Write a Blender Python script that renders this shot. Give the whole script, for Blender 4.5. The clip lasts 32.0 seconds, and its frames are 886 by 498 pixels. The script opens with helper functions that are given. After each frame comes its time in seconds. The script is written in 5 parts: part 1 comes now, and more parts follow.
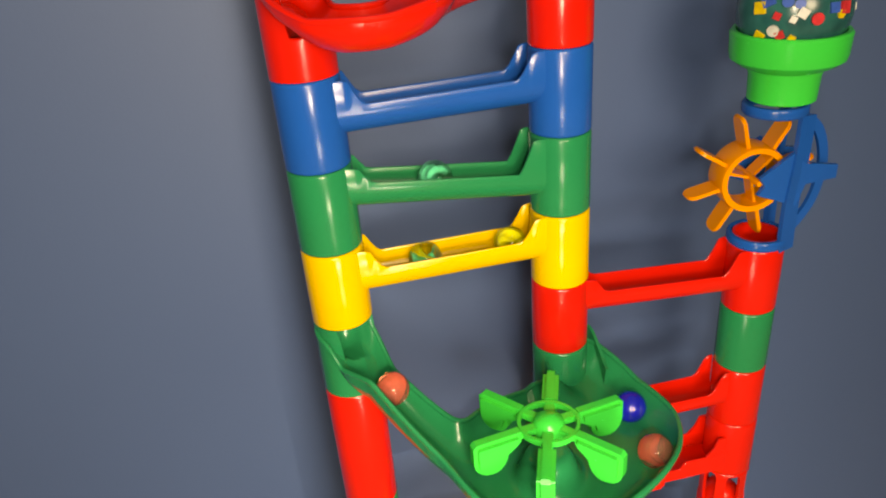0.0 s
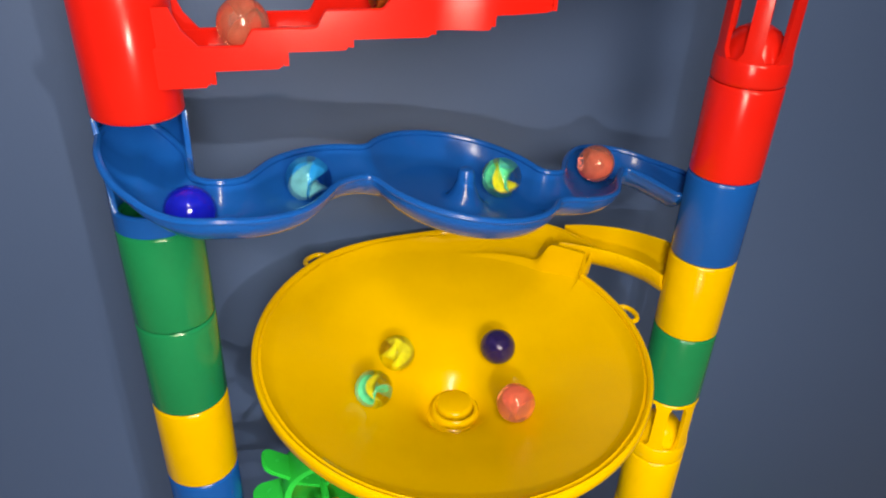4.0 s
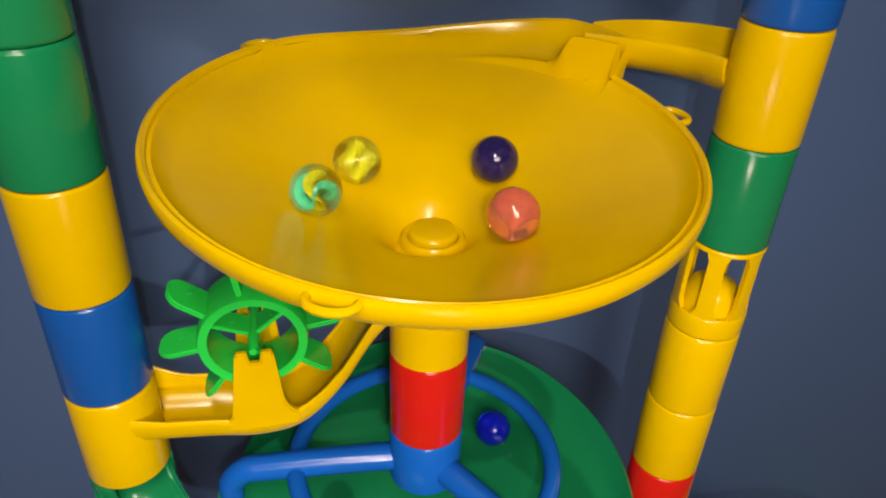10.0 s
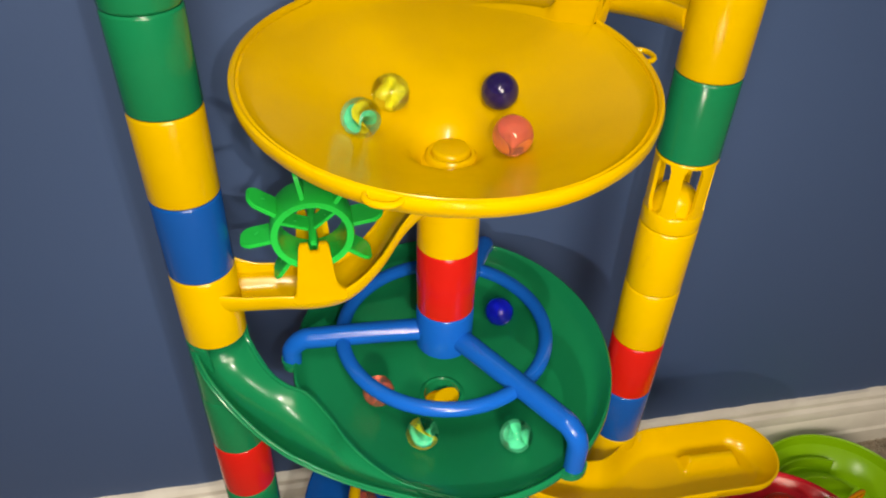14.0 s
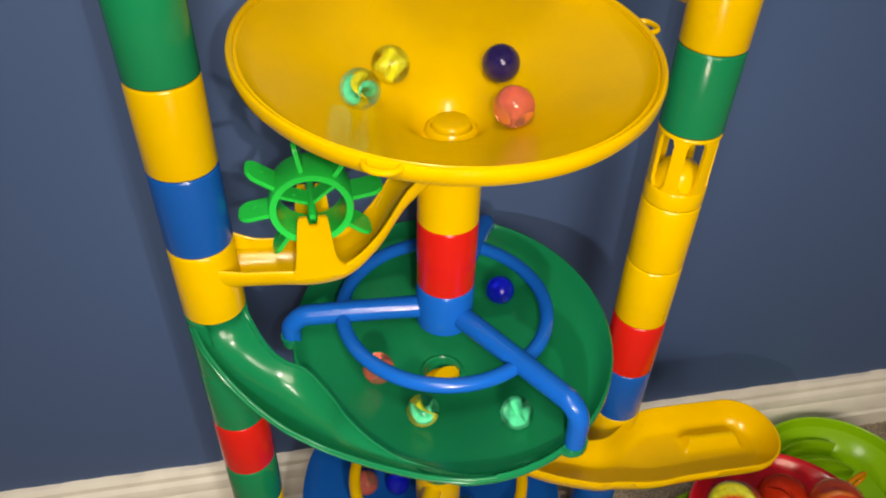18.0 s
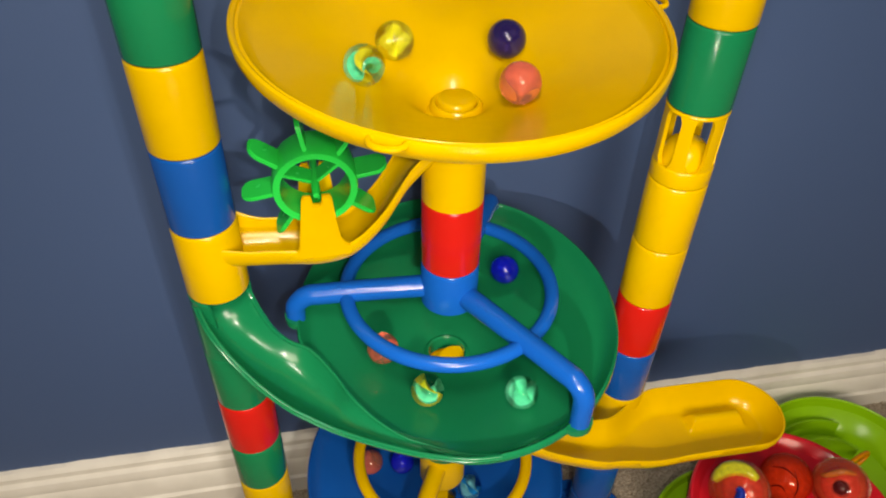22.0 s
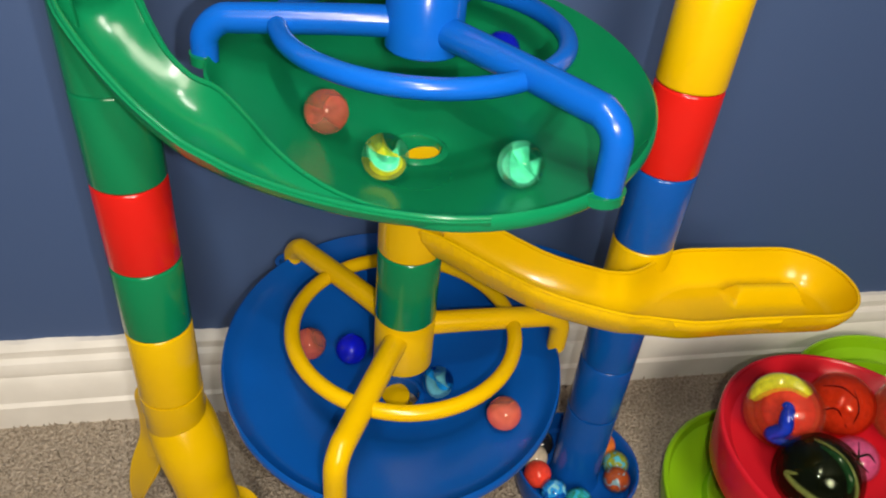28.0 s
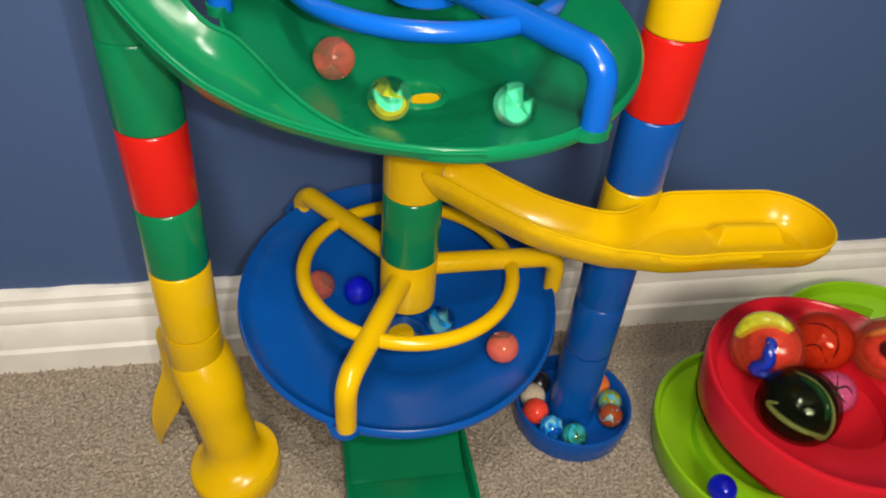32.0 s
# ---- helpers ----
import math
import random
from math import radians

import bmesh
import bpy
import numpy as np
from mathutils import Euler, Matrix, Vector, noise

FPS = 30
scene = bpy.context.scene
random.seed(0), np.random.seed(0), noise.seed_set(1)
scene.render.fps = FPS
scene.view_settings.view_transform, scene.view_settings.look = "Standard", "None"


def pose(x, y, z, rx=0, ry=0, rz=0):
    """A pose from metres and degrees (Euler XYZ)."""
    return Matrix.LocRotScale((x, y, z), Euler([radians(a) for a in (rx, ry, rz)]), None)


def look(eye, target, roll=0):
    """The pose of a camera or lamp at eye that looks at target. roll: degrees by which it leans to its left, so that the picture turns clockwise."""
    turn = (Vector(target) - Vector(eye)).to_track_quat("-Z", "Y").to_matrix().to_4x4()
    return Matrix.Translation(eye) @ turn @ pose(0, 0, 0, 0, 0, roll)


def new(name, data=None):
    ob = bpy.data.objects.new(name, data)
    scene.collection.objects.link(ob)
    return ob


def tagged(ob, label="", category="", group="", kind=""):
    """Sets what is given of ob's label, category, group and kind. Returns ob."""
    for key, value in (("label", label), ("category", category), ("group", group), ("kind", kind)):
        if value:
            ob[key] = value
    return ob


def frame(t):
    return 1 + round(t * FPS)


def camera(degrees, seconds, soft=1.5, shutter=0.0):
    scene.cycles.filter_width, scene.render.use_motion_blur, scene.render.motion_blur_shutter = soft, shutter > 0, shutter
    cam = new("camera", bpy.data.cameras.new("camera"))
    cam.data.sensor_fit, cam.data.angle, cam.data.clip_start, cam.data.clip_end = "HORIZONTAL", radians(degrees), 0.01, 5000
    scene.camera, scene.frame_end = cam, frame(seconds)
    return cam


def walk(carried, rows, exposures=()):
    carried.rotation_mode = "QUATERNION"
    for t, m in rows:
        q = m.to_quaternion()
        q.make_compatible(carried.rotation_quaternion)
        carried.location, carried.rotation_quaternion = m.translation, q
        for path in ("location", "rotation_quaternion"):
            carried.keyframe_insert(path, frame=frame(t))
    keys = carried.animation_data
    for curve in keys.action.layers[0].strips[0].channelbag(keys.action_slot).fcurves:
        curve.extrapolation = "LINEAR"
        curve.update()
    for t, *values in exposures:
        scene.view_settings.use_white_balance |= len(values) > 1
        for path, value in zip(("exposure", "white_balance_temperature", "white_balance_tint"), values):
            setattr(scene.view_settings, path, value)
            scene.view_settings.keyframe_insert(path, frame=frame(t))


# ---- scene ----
cam = camera(61.89, 32.0, soft=2.0)
# seconds, eye, target, roll
PATH = [
    (0.0, (-0.1465, -0.3841, 1.1550), (-0.0725, 0.0069, 0.9449), -4.69),
    (0.5, (-0.1398, -0.3795, 1.1027), (-0.0603, 0.0092, 0.8904), -3.49),
    (1.0, (-0.1265, -0.3782, 1.0438), (-0.0442, 0.0106, 0.8327), -2.78),
    (1.5, (-0.1158, -0.3626, 0.9604), (-0.0234, 0.0223, 0.7463), -1.28),
    (2.0, (-0.0974, -0.3450, 0.8967), (-0.0020, 0.0403, 0.6847), -0.73),
    (2.5, (-0.1036, -0.3328, 0.8309), (-0.0008, 0.0545, 0.6261), -0.52),
    (3.0, (-0.1021, -0.3108, 0.8097), (0.0032, 0.0679, 0.5906), 1.23),
    (3.5, (-0.1011, -0.3036, 0.7925), (0.0049, 0.0718, 0.5681), 2.20),
    (4.0, (-0.0953, -0.3000, 0.7781), (0.0095, 0.0722, 0.5479), 2.36),
    (4.5, (-0.0839, -0.2885, 0.7523), (0.0226, 0.0808, 0.5183), 2.47),
    (6.5, (-0.0407, -0.2355, 0.6396), (0.0456, 0.1482, 0.4208), 1.58),
    (7.0, (-0.0450, -0.2321, 0.6436), (0.0462, 0.1462, 0.4177), 2.54),
    (7.5, (-0.0471, -0.2338, 0.6425), (0.0416, 0.1444, 0.4152), 2.47),
    (8.0, (-0.0504, -0.2331, 0.6411), (0.0407, 0.1421, 0.4099), 2.90),
    (8.5, (-0.0482, -0.2335, 0.6393), (0.0414, 0.1422, 0.4084), 2.85),
    (9.0, (-0.0516, -0.2310, 0.6417), (0.0419, 0.1391, 0.4033), 3.55),
    (9.5, (-0.0515, -0.2436, 0.6393), (0.0383, 0.1306, 0.4059), 3.01),
    (10.0, (-0.0545, -0.2585, 0.6457), (0.0304, 0.1132, 0.4067), 2.60),
    (10.5, (-0.0693, -0.2768, 0.6591), (0.0160, 0.0893, 0.4116), 2.65),
    (11.0, (-0.0729, -0.2958, 0.6681), (0.0057, 0.0665, 0.4131), 2.24),
    (11.5, (-0.0728, -0.3083, 0.6770), (0.0034, 0.0452, 0.4090), 2.23),
    (12.0, (-0.0733, -0.3221, 0.6855), (0.0022, 0.0244, 0.4084), 2.54),
    (12.5, (-0.0718, -0.3265, 0.6866), (0.0012, 0.0172, 0.4054), 2.22),
    (13.0, (-0.0733, -0.3281, 0.6949), (0.0013, 0.0132, 0.4113), 2.00),
    (13.5, (-0.0733, -0.3342, 0.6911), (0.0010, 0.0127, 0.4142), 1.78),
    (14.0, (-0.0727, -0.3320, 0.6903), (0.0002, 0.0130, 0.4107), 1.88),
    (14.5, (-0.0745, -0.3308, 0.6850), (-0.0023, 0.0135, 0.4043), 2.09),
    (15.0, (-0.0738, -0.3329, 0.6860), (-0.0009, 0.0116, 0.4059), 2.19),
    (15.5, (-0.0736, -0.3345, 0.6851), (-0.0010, 0.0100, 0.4048), 2.15),
    (17.5, (-0.0723, -0.3338, 0.6852), (-0.0013, 0.0072, 0.4003), 1.98),
    (18.0, (-0.0723, -0.3344, 0.6818), (-0.0009, 0.0068, 0.3971), 1.88),
    (18.5, (-0.0725, -0.3336, 0.6811), (-0.0032, 0.0054, 0.3935), 1.73),
    (19.0, (-0.0697, -0.3281, 0.6867), (-0.0044, 0.0049, 0.3911), 1.73),
    (19.5, (-0.0743, -0.3325, 0.6804), (-0.0054, 0.0042, 0.3899), 1.76),
    (20.0, (-0.0750, -0.3319, 0.6796), (-0.0048, 0.0037, 0.3881), 1.91),
    (20.5, (-0.0725, -0.3328, 0.6809), (-0.0046, 0.0020, 0.3880), 1.54),
    (21.0, (-0.0723, -0.3333, 0.6807), (-0.0048, 0.0012, 0.3873), 1.59),
    (21.5, (-0.0730, -0.3325, 0.6790), (-0.0040, 0.0017, 0.3856), 1.79),
    (22.0, (-0.0734, -0.3324, 0.6788), (-0.0044, 0.0017, 0.3853), 1.72),
    (22.5, (-0.0715, -0.3332, 0.6787), (-0.0028, 0.0007, 0.3849), 1.57),
    (23.0, (-0.0672, -0.3342, 0.6812), (-0.0023, -0.0011, 0.3857), 1.18),
    (23.5, (-0.0674, -0.3370, 0.6793), (-0.0027, -0.0031, 0.3847), 1.06),
    (24.0, (-0.0687, -0.3373, 0.6797), (-0.0059, -0.0047, 0.3832), 0.85),
    (24.5, (-0.0702, -0.3406, 0.6744), (-0.0033, -0.0082, 0.3785), 1.46),
    (25.0, (-0.0664, -0.3466, 0.6397), (-0.0018, -0.0166, 0.3406), 1.64),
    (25.5, (-0.0571, -0.3431, 0.5696), (0.0072, -0.0143, 0.2691), 2.86),
    (26.0, (-0.0544, -0.3315, 0.5247), (0.0217, 0.0062, 0.2372), 4.53),
    (26.5, (-0.0572, -0.3245, 0.4949), (0.0242, 0.0200, 0.2170), 5.64),
    (28.5, (-0.0575, -0.3220, 0.4725), (0.0258, 0.0320, 0.2075), 5.67),
    (29.0, (-0.0586, -0.3229, 0.4691), (0.0263, 0.0338, 0.2082), 5.42),
    (29.5, (-0.0564, -0.3213, 0.4700), (0.0263, 0.0342, 0.2067), 5.20),
    (30.0, (-0.0531, -0.3221, 0.4729), (0.0284, 0.0333, 0.2092), 4.83),
    (30.5, (-0.0546, -0.3257, 0.4707), (0.0301, 0.0288, 0.2068), 5.18),
    (31.0, (-0.0575, -0.3351, 0.4672), (0.0262, 0.0154, 0.1976), 5.39),
    (31.5, (-0.0610, -0.3493, 0.4754), (0.0225, -0.0061, 0.1966), 5.56),
    (32.0, (-0.0621, -0.3533, 0.4784), (0.0181, -0.0130, 0.1951), 5.28),
]
# the clip's camera brightens and cools its picture on the way down
EXPOSURES = [(0.0, -0.4, 9300, 10), (1.0, -0.43, 9500, 10), (2.0, -0.5, 9600, 10), (3.0, -0.55, 8300, 10), (4.5, -0.6, 7400, 10), (6.5, -0.9, 7200, 10), (10.0, -0.9, 7200, 10), (12.0, -0.75, 7200, 10), (13.0, -0.7, 7200, 10), (24.5, -0.65, 7200, 10), (26.0, -0.4, 6900, 10), (32.0, -0.38, 6600, 10)]
walk(cam, [(t, look(eye, target, roll)) for t, eye, target, roll in PATH], EXPOSURES)

# ---- light: an added soft fill behind the camera and the phone torch beside the lens ----
world = bpy.data.worlds.new("world")
scene.world = world
world.use_nodes = True
world.node_tree.nodes["Background"].inputs[0].default_value = (0.62, 0.7, 0.85, 1)
world.node_tree.nodes["Background"].inputs[1].default_value = 0.25


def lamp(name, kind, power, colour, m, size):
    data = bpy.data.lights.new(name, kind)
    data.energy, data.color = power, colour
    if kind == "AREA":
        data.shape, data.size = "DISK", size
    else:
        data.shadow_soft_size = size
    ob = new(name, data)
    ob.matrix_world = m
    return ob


# added fill that lifts the dark parts from the front, no fitting of the room
lamp("front_fill_light", "AREA", 58.0, (1.0, 0.90, 0.76), look((-0.05, -2.3, 1.70), (0.0, 0.0, 0.5)), 0.9)
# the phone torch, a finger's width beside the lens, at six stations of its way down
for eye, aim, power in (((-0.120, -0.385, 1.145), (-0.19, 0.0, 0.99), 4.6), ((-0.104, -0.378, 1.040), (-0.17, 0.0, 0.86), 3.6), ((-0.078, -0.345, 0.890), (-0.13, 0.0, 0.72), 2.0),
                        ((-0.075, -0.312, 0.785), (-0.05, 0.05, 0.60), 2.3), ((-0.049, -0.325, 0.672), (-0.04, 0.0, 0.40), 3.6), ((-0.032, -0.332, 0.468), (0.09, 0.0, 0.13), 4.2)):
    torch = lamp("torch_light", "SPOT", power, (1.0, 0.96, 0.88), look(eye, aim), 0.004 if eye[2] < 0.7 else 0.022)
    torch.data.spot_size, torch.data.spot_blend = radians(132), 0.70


# ---- materials ----
def material(name):
    m = bpy.data.materials.new(name)
    m.use_nodes = True
    return m, m.node_tree.nodes, m.node_tree.links, m.node_tree.nodes["Principled BSDF"]


def plastic(name, colour, rough=0.2, trans=0.0):
    m, nodes, links, bsdf = material(name)
    tex = nodes.new("ShaderNodeTexCoord")
    wear = nodes.new("ShaderNodeTexNoise")
    wear.inputs["Scale"].default_value = 38
    wear.inputs["Detail"].default_value = 2
    links.new(tex.outputs["Object"], wear.inputs["Vector"])
    info = nodes.new("ShaderNodeObjectInfo")
    mix = nodes.new("ShaderNodeMixRGB")
    mix.inputs[1].default_value = (*[c * 0.86 for c in colour], 1)
    mix.inputs[2].default_value = (*[min(1, c * 1.08) for c in colour], 1)
    add = nodes.new("ShaderNodeMath")
    add.operation = "MULTIPLY_ADD"
    add.inputs[1].default_value = 0.6
    links.new(wear.outputs["Fac"], add.inputs[0])
    half = nodes.new("ShaderNodeMath")
    half.operation = "MULTIPLY"
    half.inputs[1].default_value = 0.4
    links.new(info.outputs["Random"], half.inputs[0])
    links.new(half.outputs[0], add.inputs[2])
    links.new(add.outputs[0], mix.inputs[0])
    links.new(mix.outputs[0], bsdf.inputs["Base Color"])
    fine = nodes.new("ShaderNodeTexNoise")
    fine.inputs["Scale"].default_value = 160
    fine.inputs["Detail"].default_value = 1
    links.new(tex.outputs["Object"], fine.inputs["Vector"])
    ramp = nodes.new("ShaderNodeMapRange")
    ramp.inputs["To Min"].default_value = rough - 0.03
    ramp.inputs["To Max"].default_value = rough + 0.04
    links.new(fine.outputs["Fac"], ramp.inputs["Value"])
    links.new(ramp.outputs[0], bsdf.inputs["Roughness"])
    bump = nodes.new("ShaderNodeBump")
    bump.inputs["Strength"].default_value = 0.02
    bump.inputs["Distance"].default_value = 0.001
    peel = nodes.new("ShaderNodeTexNoise")
    peel.inputs["Scale"].default_value = 70
    peel.inputs["Detail"].default_value = 0
    links.new(tex.outputs["Object"], peel.inputs["Vector"])
    links.new(peel.outputs["Fac"], bump.inputs["Height"])
    links.new(bump.outputs[0], bsdf.inputs["Normal"])
    bsdf.inputs["IOR"].default_value = 1.5
    bsdf.inputs["Specular IOR Level"].default_value = 0.36
    if trans:
        bsdf.inputs["Transmission Weight"].default_value = trans
    return m


RED = plastic("red_plastic", (0.62, 0.012, 0.008))
BLUE = plastic("blue_plastic", (0.002, 0.080, 0.375))
GUARD_BLUE = plastic("bright_blue_plastic", (0.002, 0.105, 0.52))
GREEN = plastic("green_plastic", (0.002, 0.19, 0.072))
YELLOW = plastic("yellow_plastic", (0.72, 0.44, 0.002))
LIME = plastic("bright_green_plastic", (0.004, 0.62, 0.075), 0.25, 0.12)
ORANGE = plastic("orange_plastic", (0.80, 0.27, 0.004))
DISH_RED = plastic("dish_red_plastic", (0.68, 0.014, 0.028))
DISH_LIME = plastic("dish_lime_plastic", (0.24, 0.50, 0.010))


def wall_paint():
    m, nodes, links, bsdf = material("blue_wall_paint")
    tex = nodes.new("ShaderNodeTexCoord")
    big = nodes.new("ShaderNodeTexNoise")
    big.inputs["Scale"].default_value = 2.2
    big.inputs["Detail"].default_value = 4
    fine = nodes.new("ShaderNodeTexNoise")
    fine.inputs["Scale"].default_value = 420
    fine.inputs["Detail"].default_value = 2
    links.new(tex.outputs["Object"], big.inputs["Vector"])
    links.new(tex.outputs["Object"], fine.inputs["Vector"])
    mix = nodes.new("ShaderNodeMixRGB")
    mix.inputs[1].default_value = (0.045, 0.085, 0.205, 1)
    mix.inputs[2].default_value = (0.058, 0.103, 0.230, 1)
    links.new(big.outputs["Fac"], mix.inputs[0])
    links.new(mix.outputs[0], bsdf.inputs["Base Color"])
    bsdf.inputs["Roughness"].default_value = 0.55
    bump = nodes.new("ShaderNodeBump")
    bump.inputs["Strength"].default_value = 0.12
    bump.inputs["Distance"].default_value = 0.0004
    links.new(fine.outputs["Fac"], bump.inputs["Height"])
    links.new(bump.outputs[0], bsdf.inputs["Normal"])
    return m


def noisy(name, a, b, scale, rough, bumpy=0.3, deep=0.001):
    m, nodes, links, bsdf = material(name)
    tex = nodes.new("ShaderNodeTexCoord")
    grain = nodes.new("ShaderNodeTexNoise")
    grain.inputs["Scale"].default_value = scale
    grain.inputs["Detail"].default_value = 6
    links.new(tex.outputs["Object"], grain.inputs["Vector"])
    ramp = nodes.new("ShaderNodeMapRange")
    ramp.inputs["From Min"].default_value, ramp.inputs["From Max"].default_value = 0.3, 0.7
    links.new(grain.outputs["Fac"], ramp.inputs["Value"])
    mix = nodes.new("ShaderNodeMixRGB")
    mix.inputs[1].default_value, mix.inputs[2].default_value = (*a, 1), (*b, 1)
    links.new(ramp.outputs[0], mix.inputs[0])
    links.new(mix.outputs[0], bsdf.inputs["Base Color"])
    bsdf.inputs["Roughness"].default_value = rough
    bump = nodes.new("ShaderNodeBump")
    bump.inputs["Strength"].default_value = bumpy
    bump.inputs["Distance"].default_value = deep
    links.new(grain.outputs["Fac"], bump.inputs["Height"])
    links.new(bump.outputs[0], bsdf.inputs["Normal"])
    return m


WALL = wall_paint()
WHITE = noisy("white_gloss_paint", (0.70, 0.67, 0.62), (0.80, 0.77, 0.72), 30, 0.35, 0.1)
CARPET = noisy("beige_carpet_pile", (0.27, 0.213, 0.155), (0.62, 0.528, 0.425), 360, 0.95, 1.0, 0.005)
PLASTER = noisy("white_ceiling_paint", (0.72, 0.72, 0.70), (0.8, 0.8, 0.78), 25, 0.8)


# ---- building helpers ----
def part(name, bm, mat, parent=None, label="", smooth=True):
    me = bpy.data.meshes.new(name)
    bm.normal_update()
    bm.to_mesh(me)
    bm.free()
    me.materials.append(mat)
    if smooth:
        me.shade_smooth()
        me.set_sharp_from_angle(angle=radians(38))
    ob = new(name, me)
    if parent is not None:
        ob.parent = parent
    if label:
        tagged(ob, label)
    return ob


def empty(name, x=0, y=0, z=0, turn=0):
    ob = new(name)
    ob.matrix_world = pose(x, y, z, 0, 0, turn)
    return ob


def box(bm, size, centre, bevel=0.0):
    r = bmesh.ops.create_cube(bm, size=1, matrix=Matrix.Translation(centre) @ Matrix.Diagonal((*size, 1)))
    if bevel:
        es = list({e for v in r["verts"] for e in v.link_edges})
        bmesh.ops.bevel(bm, geom=es, offset=bevel, segments=2, affect="EDGES")
    return bm


def lathe(bm, profile, seg=48, centre=(0, 0), closed=True):
    """Turns (radius, height) rows round the z axis; closed joins the last row to the first."""
    rings = []
    for r, z in profile:
        rings.append([bm.verts.new((centre[0] + r * math.cos(2 * math.pi * i / seg), centre[1] + r * math.sin(2 * math.pi * i / seg), z)) for i in range(seg)])
    pairs = list(zip(rings, rings[1:] + rings[:1])) if closed else list(zip(rings, rings[1:]))
    for a, b in pairs:
        for i in range(seg):
            j = (i + 1) % seg
            bm.faces.new((a[i], a[j], b[j], b[i]))
    bmesh.ops.recalc_face_normals(bm, faces=bm.faces)
    return bm


def sweep(bm, path, shape, up=Vector((0, 0, 1)), cap=True, scale=None):
    """Draws the closed 2D shape (side, up) along the path."""
    path = [Vector(p) for p in path]
    rings = []
    for i, p in enumerate(path):
        d = (path[min(i + 1, len(path) - 1)] - path[max(i - 1, 0)]).normalized()
        side = d.cross(up)
        side = side.normalized() if side.length > 1e-4 else Vector((1, 0, 0))
        top = side.cross(d).normalized()
        k = scale[i] if scale else 1
        rings.append([bm.verts.new(p + side * s * k + top * h * k) for s, h in shape])
    n = len(shape)
    faces = []
    for a, b in zip(rings, rings[1:]):
        for i in range(n):
            j = (i + 1) % n
            faces.append(bm.faces.new((a[i], a[j], b[j], b[i])))
    if cap:
        faces += [bm.faces.new(rings[0]), bm.faces.new(rings[-1][::-1])]
    bmesh.ops.recalc_face_normals(bm, faces=faces)
    return bm


def disc(r, n=12):
    return [(r * math.cos(2 * math.pi * i / n), r * math.sin(2 * math.pi * i / n)) for i in range(n)]


def curve(points, steps=8):
    """A smooth line through the points."""
    pts = [Vector(p) for p in points]
    pts = [pts[0] * 2 - pts[1]] + pts + [pts[-1] * 2 - pts[-2]]
    out = []
    for a, b, c, d in zip(pts, pts[1:], pts[2:], pts[3:]):
        for k in range(steps):
            t = k / steps
            out.append(0.5 * (2 * b + (c - a) * t + (2 * a - 5 * b + 4 * c - d) * t * t + (3 * b - a - 3 * c + d) * t ** 3))
    out.append(pts[-2])
    return out


